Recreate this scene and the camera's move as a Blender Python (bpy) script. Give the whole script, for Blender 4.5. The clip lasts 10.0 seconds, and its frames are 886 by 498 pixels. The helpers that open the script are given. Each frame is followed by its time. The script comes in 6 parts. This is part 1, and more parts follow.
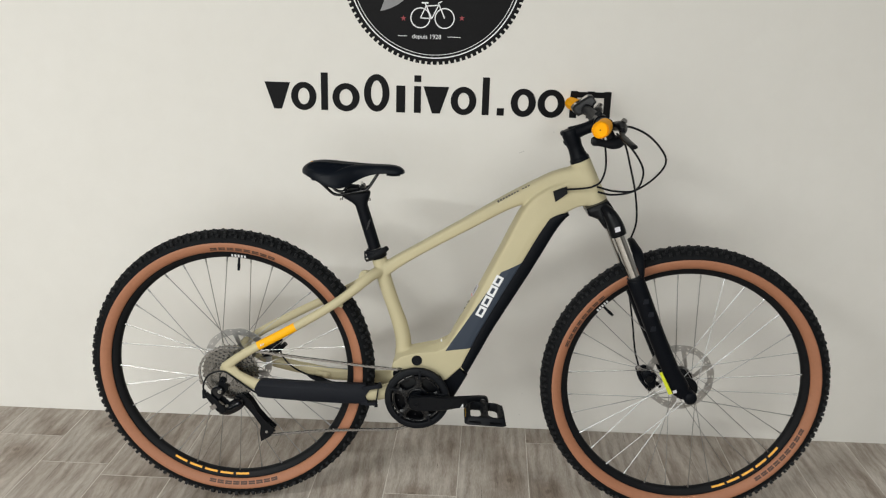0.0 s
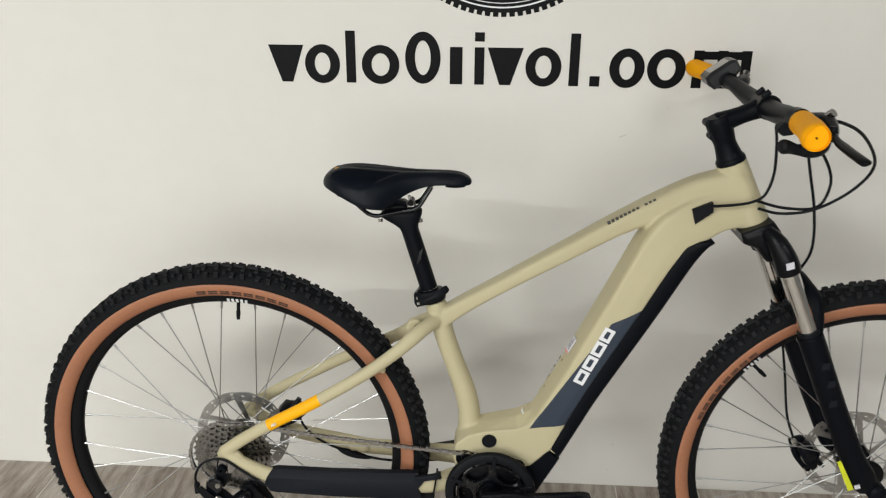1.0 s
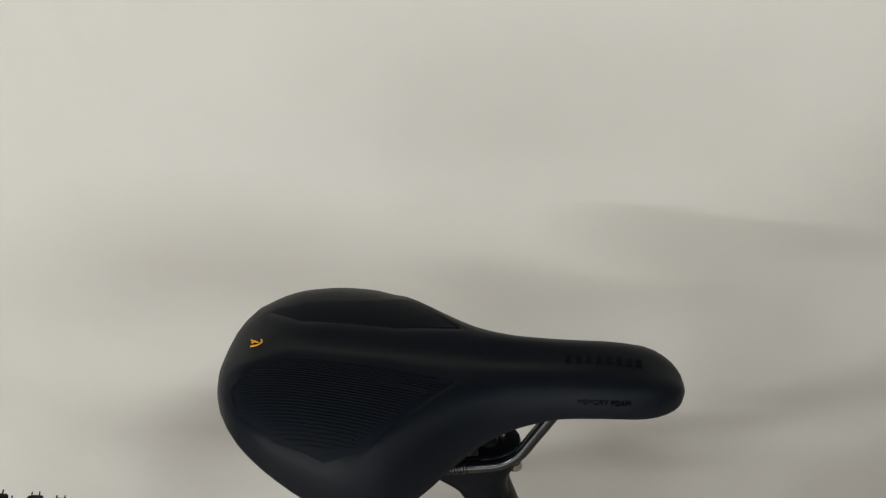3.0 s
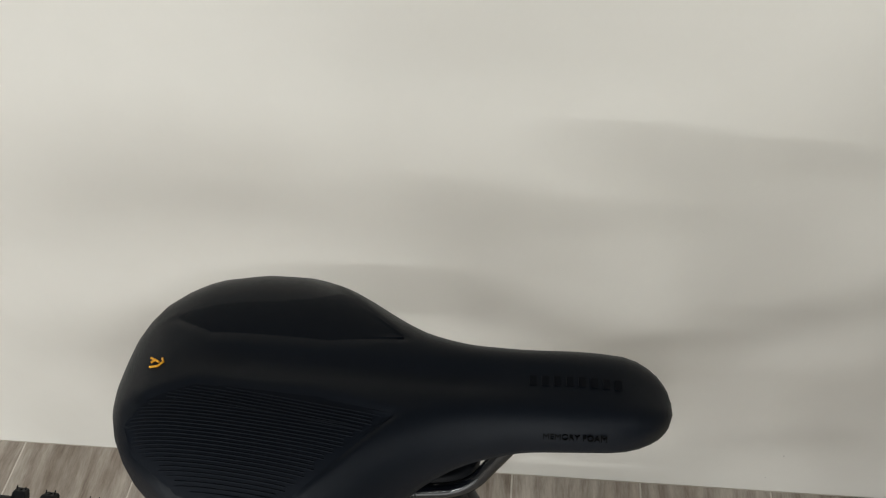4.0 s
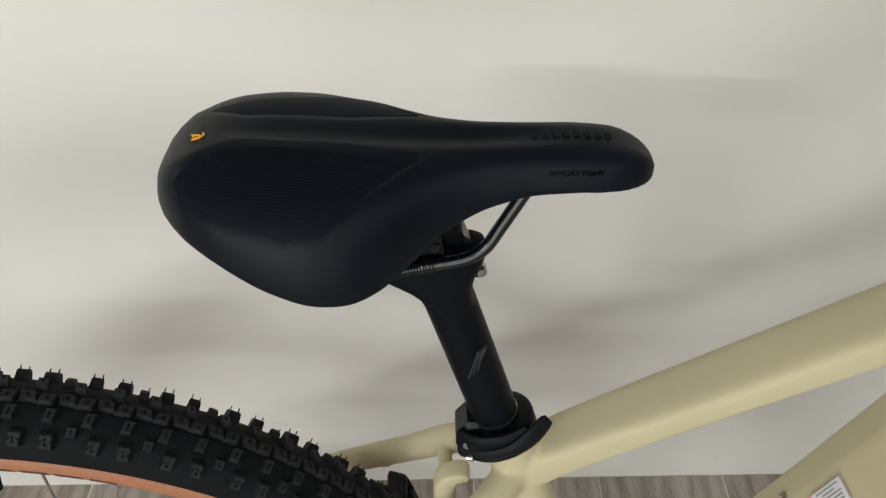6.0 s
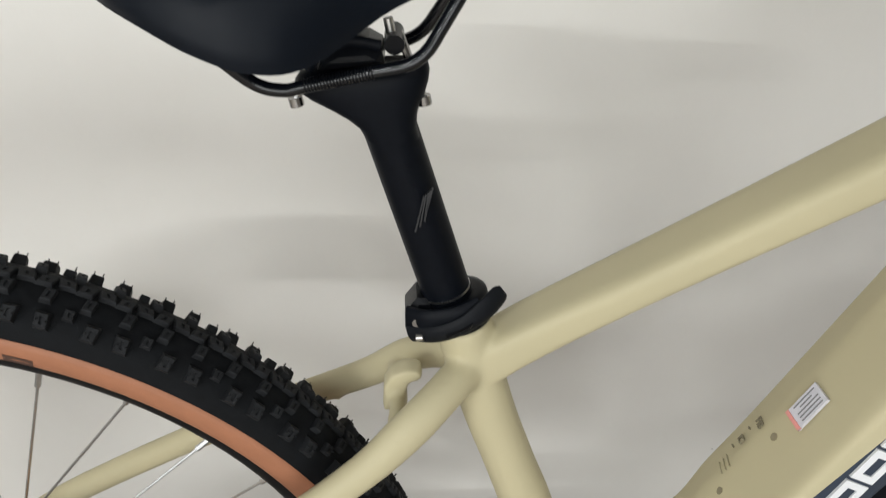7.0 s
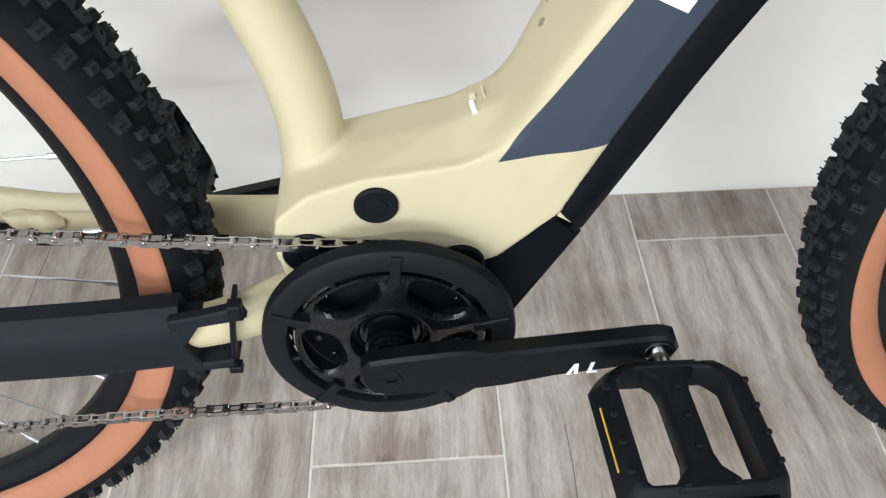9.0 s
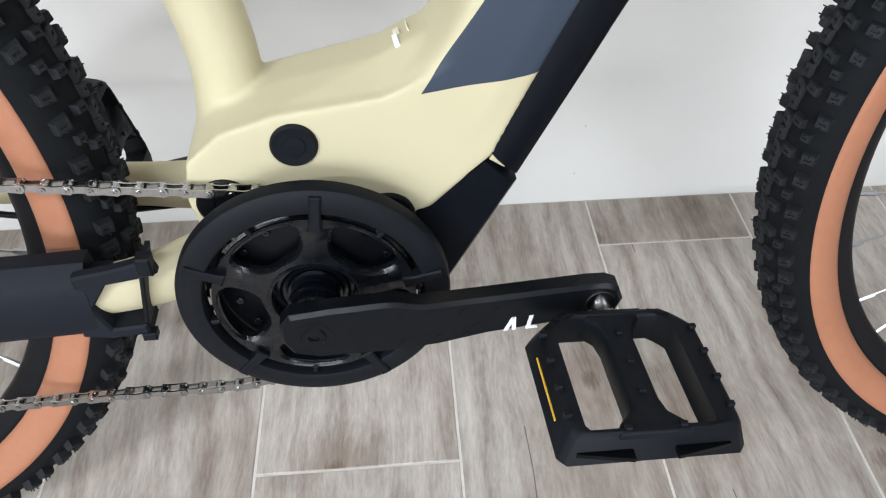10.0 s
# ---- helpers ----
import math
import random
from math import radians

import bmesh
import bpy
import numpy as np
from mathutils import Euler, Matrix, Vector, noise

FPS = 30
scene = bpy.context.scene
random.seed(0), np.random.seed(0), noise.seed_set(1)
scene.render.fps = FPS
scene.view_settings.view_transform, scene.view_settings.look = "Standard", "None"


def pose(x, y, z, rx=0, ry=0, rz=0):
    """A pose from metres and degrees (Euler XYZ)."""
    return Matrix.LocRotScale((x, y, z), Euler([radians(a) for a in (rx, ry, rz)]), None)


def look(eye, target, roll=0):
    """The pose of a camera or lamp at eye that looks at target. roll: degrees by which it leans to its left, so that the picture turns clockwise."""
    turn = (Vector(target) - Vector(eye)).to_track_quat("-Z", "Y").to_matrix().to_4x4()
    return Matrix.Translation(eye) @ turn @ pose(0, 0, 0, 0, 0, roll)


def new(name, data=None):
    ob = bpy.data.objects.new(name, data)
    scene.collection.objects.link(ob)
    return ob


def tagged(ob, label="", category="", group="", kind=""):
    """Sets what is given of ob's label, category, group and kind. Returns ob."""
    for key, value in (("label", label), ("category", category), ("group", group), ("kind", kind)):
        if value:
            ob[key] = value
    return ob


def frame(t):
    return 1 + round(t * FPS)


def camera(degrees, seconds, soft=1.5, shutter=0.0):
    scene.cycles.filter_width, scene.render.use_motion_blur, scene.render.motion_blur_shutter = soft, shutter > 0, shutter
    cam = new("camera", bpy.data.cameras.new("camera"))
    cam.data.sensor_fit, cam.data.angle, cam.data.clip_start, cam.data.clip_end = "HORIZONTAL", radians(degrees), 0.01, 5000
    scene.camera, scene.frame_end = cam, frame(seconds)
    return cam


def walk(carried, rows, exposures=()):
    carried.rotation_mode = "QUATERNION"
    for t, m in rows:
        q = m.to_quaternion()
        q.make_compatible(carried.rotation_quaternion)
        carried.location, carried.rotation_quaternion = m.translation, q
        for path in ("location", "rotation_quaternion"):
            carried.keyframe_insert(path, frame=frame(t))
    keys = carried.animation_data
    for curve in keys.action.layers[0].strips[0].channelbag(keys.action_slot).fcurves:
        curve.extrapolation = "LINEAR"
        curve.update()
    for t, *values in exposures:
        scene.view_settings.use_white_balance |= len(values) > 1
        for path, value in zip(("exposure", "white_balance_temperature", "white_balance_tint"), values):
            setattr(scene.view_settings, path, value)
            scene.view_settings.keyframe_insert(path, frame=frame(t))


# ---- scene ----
cam = camera(57.53, 10.0, 1.15, 0.13)
walk(cam, [
    (0, look((0.5944, -2.2816, 1.3087), (0.5667, -1.3286, 1.0070), 1.60)),
    (0.5, look((0.5352, -1.9998, 1.2959), (0.4905, -1.0590, 0.9599), 0.88)),
    (1, look((0.4655, -1.6563, 1.2981), (0.4140, -0.7319, 0.9200), 0.34)),
    (1.5, look((0.3854, -1.3376, 1.2671), (0.3342, -0.4368, 0.8361), -0.10)),
    (2, look((0.3378, -1.0538, 1.2585), (0.2751, -0.1849, 0.7675), -0.53)),
    (2.3, look((0.3251, -0.9109, 1.2466), (0.2699, -0.0650, 0.7161), -0.38)),
    (2.5, look((0.3384, -0.8082, 1.2452), (0.2668, 0.0160, 0.6834), -1.11)),
    (2.7, look((0.3434, -0.7348, 1.2368), (0.2612, 0.0655, 0.6428), -1.03)),
    (4, look((0.3607, -0.5466, 1.2145), (0.2956, 0.0878, 0.4442), -1.74)),
    (4.5, look((0.3644, -0.5569, 1.2095), (0.3171, 0.0699, 0.4318), -0.88)),
    (5, look((0.3606, -0.5844, 1.2118), (0.3128, 0.0632, 0.4513), -0.80)),
    (5.5, look((0.3514, -0.6272, 1.1670), (0.2853, 0.0757, 0.4588), -2.83)),
    (5.7, look((0.3272, -0.6568, 1.1539), (0.2972, 0.0622, 0.4595), -1.43)),
    (6.8, look((0.3197, -0.7692, 1.0495), (0.3982, 0.0339, 0.4588), 2.63)),
    (7, look((0.3423, -0.7774, 1.0031), (0.3950, 0.0472, 0.4398), 1.68)),
    (7.5, look((0.3721, -0.7559, 0.8713), (0.3866, 0.0515, 0.2814), 0.97)),
    (8, look((0.4075, -0.7545, 0.8007), (0.4238, 0.0035, 0.1487), 0.61)),
    (8.2, look((0.4315, -0.7658, 0.8062), (0.4440, -0.0344, 0.1244), -0.22)),
    (8.5, look((0.4626, -0.7672, 0.7765), (0.4825, -0.0591, 0.0706), -0.10)),
    (9, look((0.4961, -0.7803, 0.7643), (0.5488, -0.1095, 0.0245), 0.78)),
    (9.5, look((0.5239, -0.7924, 0.7399), (0.5914, -0.1342, -0.0100), 1.04)),
    (10, look((0.5276, -0.8076, 0.6962), (0.6043, -0.0872, 0.0070), 1.06)),
], exposures=[(0.0, 0.06, 6500, 10), (0.5, 0.04, 6500, 10), (1.2, 0.10, 6500, 10), (2.0, 0.04, 6500, 10), (2.5, -0.16, 6500, 10), (4.5, 0.12, 6500, 10), (6.0, 0.14, 6450, 10), (7.0, 0.22, 6350, 11), (8.0, 0.42, 6100, 12), (9.0, 0.90, 5950, 12), (10.0, 0.92, 5820, 12)])

# ---------------------------------------------------------------- light
world = bpy.data.worlds.new("shop_air")
world.use_nodes = True
world.node_tree.nodes["Background"].inputs[0].default_value = (0.9, 0.95, 1.0, 1)
world.node_tree.nodes["Background"].inputs[1].default_value = 0.05
scene.world = world

LAMPS = [(2.3, -2.5), (-0.1, -2.5), (-1.9, -3.5)]
POWER = [20, 20, 86]
SHOPFRONT = (-5.0, 1.8, 0.35, 2.35)


def area_light(name, m, wide, high, power, tint):
    data = bpy.data.lights.new(name, "AREA")
    data.shape, data.size, data.size_y = "RECTANGLE", wide, high
    data.energy, data.color = power, tint
    ob = new(name, data)
    ob.matrix_world = m
    return ob


for (lx, ly), lp in zip(LAMPS, POWER):
    area_light("panel_light", pose(lx, ly, 2.555), 1.16, 0.09, lp, (0.97, 0.985, 0.95))
# daylight through the glazed shop front behind the camera
area_light("daylight", pose((SHOPFRONT[0] + SHOPFRONT[1]) / 2, -5.18, (SHOPFRONT[2] + SHOPFRONT[3]) / 2, 90, 0, 0), 6.8, 2.0, 152, (0.965, 0.985, 0.95))

# ---------------------------------------------------------------- materials


class Mat:
    """A node material with short calls."""

    def __init__(self, name, color=(0.5, 0.5, 0.5), rough=0.5, metal=0.0, spec=0.5, coat=0.0):
        self.m = bpy.data.materials.new(name)
        self.m.use_nodes = True
        self.t = self.m.node_tree
        self.b = self.t.nodes["Principled BSDF"]
        self.set("Base Color", (*color, 1))
        self.set("Roughness", rough)
        self.set("Metallic", metal)
        self.set("Specular IOR Level", spec)
        self.set("Coat Weight", coat)
        self.co = None

    def set(self, key, value):
        self.b.inputs[key].default_value = value

    def node(self, kind, operation=""):
        n = self.t.nodes.new(kind)
        if operation:
            n.operation = operation
        return n

    def link(self, a, b):
        self.t.links.new(a, b)

    def coords(self):
        if self.co is None:
            self.co = self.node("ShaderNodeTexCoord").outputs["Object"]
        return self.co

    def noise(self, scale, detail=3.0, rough=0.55, stretch=(1, 1, 1), vec=None):
        mp = self.node("ShaderNodeMapping")
        mp.inputs["Scale"].default_value = stretch
        self.link(vec or self.coords(), mp.inputs[0])
        n = self.node("ShaderNodeTexNoise")
        n.inputs["Scale"].default_value, n.inputs["Detail"].default_value, n.inputs["Roughness"].default_value = scale, detail, rough
        self.link(mp.outputs[0], n.inputs["Vector"])
        return n.outputs["Fac"]

    def ramp(self, fac, stops):
        r = self.node("ShaderNodeValToRGB")
        e = r.color_ramp.elements
        while len(e) < len(stops):
            e.new(0.5)
        for el, (p, c) in zip(e, stops):
            el.position, el.color = p, (*c, 1)
        self.link(fac, r.inputs[0])
        return r.outputs[0]

    def math(self, op, a, b=None, clamp=False):
        n = self.node("ShaderNodeMath", op)
        n.use_clamp = clamp
        for i, v in enumerate((a, b)):
            if v is None:
                continue
            if isinstance(v, (int, float)):
                n.inputs[i].default_value = v
            else:
                self.link(v, n.inputs[i])
        return n.outputs[0]

    def mix(self, fac, a, b, blend="MIX"):
        n = self.node("ShaderNodeMix")
        n.data_type, n.blend_type = "RGBA", blend
        for i, v in ((0, fac), (6, a), (7, b)):
            if isinstance(v, (int, float)):
                n.inputs[i].default_value = v
            elif isinstance(v, tuple):
                n.inputs[i].default_value = (*v, 1)
            else:
                self.link(v, n.inputs[i])
        return n.outputs[2]

    def color(self, out):
        self.link(out, self.b.inputs["Base Color"])
        return self

    def vary_rough(self, fac, lo, hi):
        n = self.node("ShaderNodeMapRange")
        n.inputs["To Min"].default_value, n.inputs["To Max"].default_value = lo, hi
        self.link(fac, n.inputs[0])
        self.link(n.outputs[0], self.b.inputs["Roughness"])
        return self

    def bump(self, height, strength=0.2, dist=0.001):
        n = self.node("ShaderNodeBump")
        n.inputs["Strength"].default_value, n.inputs["Distance"].default_value = strength, dist
        self.link(height, n.inputs["Height"])
        self.link(n.outputs[0], self.b.inputs["Normal"])
        return self


def simple(name, color, rough, metal=0.0, grain=60.0, amount=0.12, bump=0.1, dist=0.0004, spec=0.5, coat=0.0):
    """A surface with slight unevenness at two scales."""
    m = Mat(name, color, rough, metal, spec, coat)
    a, b = m.noise(grain, 4), m.noise(grain * 9, 2)
    f = m.math("ADD", m.math("MULTIPLY", a, 0.65), m.math("MULTIPLY", b, 0.35))
    lo, hi = tuple(c * (1 - amount) for c in color), tuple(min(1, c * (1 + amount)) for c in color)
    m.color(m.ramp(f, [(0.3, lo), (0.7, hi)]))
    m.vary_rough(a, max(0.03, rough - 0.08), min(1, rough + 0.08))
    m.bump(b, bump, dist)
    return m.m


BEIGE, SLATE, AMBER = (0.505, 0.452, 0.292), (0.036, 0.047, 0.068), (0.95, 0.45, 0.003)


def frame_paint():
    """Beige lacquer with the slate panel on the down tube and the amber band on the stay."""
    m = Mat("beige_lacquer", BEIGE, 0.5, 0.0, 0.24, 0.0)
    sep = m.node("ShaderNodeSeparateXYZ")
    m.link(m.coords(), sep.inputs[0])
    x, y, z = sep.outputs

    def side(ax, az, bx, bz):
        """1 on the left of the line from a to b in the frame's plane."""
        s = m.math("SUBTRACT", m.math("MULTIPLY", m.math("SUBTRACT", z, az), bx - ax), m.math("MULTIPLY", m.math("SUBTRACT", x, ax), bz - az))
        return m.math("GREATER_THAN", s, 0.0)

    def region(points):
        out = None
        for (a, b), (c, d) in zip(points, points[1:] + points[:1]):
            s = side(a, b, c, d)
            out = s if out is None else m.math("MULTIPLY", out, s)
        return out

    panel = region([(0.5535, 0.4565), (0.6240, 0.4685), (0.80, 0.727), (0.683, 0.667)])
    n1, n2 = m.noise(9, 3), m.noise(420, 2)
    base = m.mix(n1, tuple(c * 0.95 for c in BEIGE), tuple(c * 1.05 for c in BEIGE))
    col = m.mix(m.math("MULTIPLY", panel, m.math("LESS_THAN", y, 0.0)), base, SLATE)
    band = region([(0.078, 0.492), (0.104, 0.438), (0.200, 0.488), (0.168, 0.548)])
    near = m.math("LESS_THAN", y, -0.03)
    col = m.mix(m.math("MULTIPLY", band, near), col, AMBER)
    m.color(col)
    m.vary_rough(n1, 0.44, 0.54)
    m.bump(n2, 0.06, 0.0002)
    return m.m


def floor_wood():
    m = Mat("grey_wood_tile", (0.3, 0.29, 0.27), 0.55, 0, 0.22)
    info = m.node("ShaderNodeObjectInfo")
    off = m.node("ShaderNodeVectorMath", "SCALE")
    off.inputs[3].default_value = 37.0
    comb = m.node("ShaderNodeCombineXYZ")
    m.link(info.outputs["Random"], comb.inputs[0])
    m.link(info.outputs["Random"], comb.inputs[1])
    m.link(comb.outputs[0], off.inputs[0])
    add = m.node("ShaderNodeVectorMath", "ADD")
    m.link(m.coords(), add.inputs[0])
    m.link(off.outputs[0], add.inputs[1])
    v = add.outputs[0]
    warp = m.noise(3.2, 3, 0.6, (1, 0.5, 1), v)
    wv = m.node("ShaderNodeVectorMath", "ADD")
    cw = m.node("ShaderNodeCombineXYZ")
    m.link(m.math("MULTIPLY", warp, 0.07), cw.inputs[0])
    m.link(v, wv.inputs[0])
    m.link(cw.outputs[0], wv.inputs[1])
    grain = m.noise(9, 6, 0.66, (7.0, 0.75, 1), wv.outputs[0])
    fine = m.noise(62, 5, 0.7, (5, 0.8, 1), wv.outputs[0])
    cloud = m.noise(4.5, 4, 0.6, (1.6, 0.7, 1), v)
    wave = m.node("ShaderNodeTexWave")
    for key, val in (("Scale", 9.0), ("Distortion", 5.5), ("Detail", 3.0), ("Detail Scale", 1.6), ("Detail Roughness", 0.6)):
        wave.inputs[key].default_value = val
    mw = m.node("ShaderNodeMapping")
    mw.inputs["Scale"].default_value = (1.0, 0.16, 1)
    m.link(wv.outputs[0], mw.inputs[0])
    m.link(mw.outputs[0], wave.inputs["Vector"])
    figure = m.math("ADD", m.math("MULTIPLY", wave.outputs["Fac"], 0.22), 0.39)
    g = m.math("ADD", m.math("ADD", m.math("MULTIPLY", grain, 0.42), m.math("MULTIPLY", fine, 0.28)), m.math("MULTIPLY", figure, 0.30))
    col = m.ramp(g, [(0.35, (0.255, 0.213, 0.180)), (0.44, (0.39, 0.343, 0.298)), (0.51, (0.495, 0.449, 0.400)), (0.62, (0.65, 0.600, 0.548))])
    col = m.mix(0.8, col, m.ramp(cloud, [(0.33, (0.55, 0.50, 0.46)), (0.46, (0.84, 0.81, 0.79)), (0.58, (1.0, 1.0, 1.0))]), "MULTIPLY")
    # knots with rings, and thin cracks
    vo = m.node("ShaderNodeTexVoronoi")
    vo.voronoi_dimensions = "2D"
    vo.inputs["Scale"].default_value = 2.6
    ms = m.node("ShaderNodeMapping")
    ms.inputs["Scale"].default_value = (1.0, 0.72, 1)
    m.link(wv.outputs[0], ms.inputs[0])
    m.link(ms.outputs[0], vo.inputs["Vector"])
    dist = m.math("ADD", vo.outputs["Distance"], m.math("MULTIPLY", fine, 0.05))
    knot = m.ramp(dist, [(0.034, (0.40, 0.34, 0.30)), (0.055, (0.72, 0.67, 0.63)), (0.075, (0.62, 0.57, 0.53)), (0.170, (1.0, 1.0, 1.0))])
    col = m.mix(0.85, col, knot, "MULTIPLY")
    sx = m.node("ShaderNodeSeparateXYZ")
    m.link(m.coords(), sx.inputs[0])
    wob = m.math("MULTIPLY", m.math("SUBTRACT", m.noise(2.2, 3, 0.5, (0.0, 1, 1), v), 0.5), 0.05)
    mid = m.math("ADD", m.math("MULTIPLY", m.math("SUBTRACT", info.outputs["Random"], 0.5), 0.11), wob)
    line = m.math("ABSOLUTE", m.math("SUBTRACT", sx.outputs[0], mid))
    crack = m.math("MULTIPLY", m.math("LESS_THAN", line, 0.0006), m.math("GREATER_THAN", m.noise(3.0, 2, 0.5, (0.0, 1, 1), v), 0.53))
    col = m.mix(m.math("MULTIPLY", crack, 0.75), col, (0.10, 0.085, 0.075))
    tone = m.ramp(info.outputs["Random"], [(0.0, (0.84, 0.83, 0.82)), (1.0, (1.0, 1.0, 1.0))])
    col = m.mix(1.0, col, tone, "MULTIPLY")
    m.color(col)
    m.vary_rough(g, 0.46, 0.64)
    m.bump(g, 0.35, 0.0009)
    return m.m


def wall_paint():
    m = Mat("off_white_wall_paint", (0.76, 0.74, 0.70), 0.62, 0, 0.35)
    a, b, c = m.noise(1.3, 3), m.noise(14, 4), m.noise(170, 3, 0.6)
    col = m.ramp(m.math("ADD", m.math("MULTIPLY", a, 0.6), m.math("MULTIPLY", b, 0.4)), [(0.3, (0.735, 0.715, 0.675)), (0.7, (0.775, 0.757, 0.72))])
    m.color(col)
    m.bump(m.math("ADD", m.math("MULTIPLY", b, 0.8), m.math("MULTIPLY", c, 0.2)), 0.25, 0.0022)
    return m.m


M_FRAME = frame_paint()
M_FLOOR = floor_wood()
M_WALL = wall_paint()
M_GROUT = simple("grey_grout", (0.64, 0.60, 0.545), 0.85, grain=90)
# assumed dark grey for the unseen walls, so they bounce less light
M_SHOPWALL = simple("dark_unseen_wall", (0.27, 0.262, 0.25), 0.7, grain=30, amount=0.05)
M_SPOKE = simple("grey_spoke_steel", (0.42, 0.42, 0.42), 0.32, 1.0, grain=120, amount=0.1)
M_GLOSS = simple("gloss_black_lacquer", (0.0032, 0.0040, 0.0060), 0.15, 0.0, spec=0.5, grain=120, amount=0.2)
M_SPIDER = simple("semi_gloss_black_lacquer", (0.0030, 0.0036, 0.0050), 0.27, 0.0, spec=0.45, grain=120, amount=0.2)
M_BOLTHOLE = simple("brown_bolt_head", (0.25, 0.215, 0.135), 0.5)
# the ceiling is out of view too; its dark grey limits the fill light
M_CEIL = simple("dark_unseen_ceiling", (0.22, 0.22, 0.22), 0.8, grain=20, amount=0.03)
M_LAMPGLOW = Mat("lamp_diffuser", (0.9, 0.9, 0.9), 0.5)
M_LAMPGLOW.set("Emission Color", (0.95, 0.99, 1.0, 1))
M_LAMPGLOW.set("Emission Strength", 6.0)
M_LAMPGLOW = M_LAMPGLOW.m
M_ALU = simple("white_lamp_frame", (0.75, 0.75, 0.74), 0.4, 0.0)
M_TYRE = simple("black_tyre_rubber", (0.0062, 0.0069, 0.0080), 0.66, spec=0.10, grain=140, amount=0.3, bump=0.35, dist=0.0006)
M_KNOB = simple("tread_block_rubber", (0.0138, 0.0146, 0.0162), 0.66, spec=0.18, grain=160, amount=0.3, bump=0.3, dist=0.0005)
M_TAN = simple("tan_sidewall_rubber", (0.35, 0.146, 0.076), 0.6, grain=120, amount=0.08, bump=0.3, dist=0.0003)
M_TANPRINT = simple("dark_sidewall_print", (0.07, 0.034, 0.024), 0.65)
M_RIM = simple("satin_black_rim", (0.0075, 0.0078, 0.009), 0.42, 0.0, spec=0.10)
M_BLACK = simple("matt_black_aluminium", (0.0036, 0.0046, 0.0070), 0.42, 0.0, spec=0.085, grain=200, amount=0.2)
M_SATIN = simple("satin_black_lacquer", (0.0045, 0.0051, 0.0066), 0.3, 0.0, spec=0.14, grain=150, amount=0.2)
M_PLASTIC = simple("black_plastic", (0.0060, 0.0070, 0.0092), 0.5, spec=0.13, grain=300, amount=0.25, bump=0.2)
M_RUBBERPAD = simple("dark_grey_rubber_guard", (0.0090, 0.0105, 0.0150), 0.58, spec=0.14, grain=260, amount=0.2, bump=0.25)
M_SADDLE = simple("black_saddle_cover", (0.0022, 0.0042, 0.0082), 0.44, spec=0.16, grain=500, amount=0.15, bump=0.25, dist=0.0003)
M_SADDLEPAN = simple("black_saddle_panel", (0.0022, 0.0042, 0.0085), 0.6, spec=0.11, grain=700, amount=0.2, bump=0.4, dist=0.0003)
M_STEEL = simple("bright_steel", (0.55, 0.54, 0.52), 0.30, 1.0, grain=80, amount=0.1)
M_DULLSTEEL = simple("grey_chain_steel", (0.38, 0.375, 0.37), 0.2, 1.0, grain=120, amount=0.2)
M_DISC = simple("brushed_disc_steel", (0.50, 0.495, 0.485), 0.34, 1.0, grain=150, amount=0.1)
M_CHROME = simple("chromed_stanchion", (0.75, 0.75, 0.74), 0.1, 1.0, grain=30, amount=0.04)
M_COG = simple("nickel_cog_steel", (0.24, 0.235, 0.225), 0.26, 1.0, grain=120, amount=0.15)
M_AMBER = simple("amber_rubber", (0.94, 0.40, 0.002), 0.62, spec=0.12, grain=120, amount=0.05)
M_AMBERPRINT = simple("amber_print", (0.85, 0.40, 0.03), 0.5, grain=200)
M_WHITE = simple("white_print", (0.80, 0.81, 0.83), 0.4, grain=200, amount=0.03)
M_FAINT = simple("faint_grey_print", (0.020, 0.021, 0.023), 0.45)
M_SILVER = simple("pale_sticker_film", (0.62, 0.61, 0.66), 0.3, grain=200, amount=0.08)
M_CREAM = simple("cream_print", (0.66, 0.60, 0.45), 0.5)
M_PINK = simple("pink_sticker_edge", (0.75, 0.30, 0.27), 0.5)
M_VINYL = simple("black_vinyl", (0.006, 0.006, 0.007), 0.45, spec=0.09, grain=60, amount=0.2)
M_GREYVINYL = simple("grey_vinyl", (0.22, 0.22, 0.23), 0.45, grain=60)
M_RED = simple("red_vinyl", (0.30, 0.02, 0.03), 0.45)
M_SCUFF = simple("grey_scuff", (0.46, 0.45, 0.43), 0.7)
M_GREYPRINT = simple("dark_print", (0.05, 0.047, 0.04), 0.5)
M_OLIVEPRINT = simple("olive_print", (0.21, 0.185, 0.12), 0.5)
M_FAINTOLIVE = simple("faint_olive_print", (0.40, 0.355, 0.235), 0.5)
M_LIME = simple("lime_print", (0.62, 0.66, 0.02), 0.45)
M_REFLECT = simple("amber_reflector", (0.90, 0.54, 0.02), 0.2, coat=0.5)
M_SCREEN = simple("dark_display_glass", (0.02, 0.02, 0.022), 0.08, coat=0.8)
M_SCREENRIM = simple("grey_display_case", (0.012, 0.013, 0.015), 0.35)
M_GLOSSPRINT = simple("black_print", (0.0008, 0.0009, 0.001), 0.6, spec=0.04)
M_DARK = simple("deep_black_plate", (0.0018, 0.0021, 0.003), 0.35, spec=0.12)

# ---------------------------------------------------------------- mesh helpers


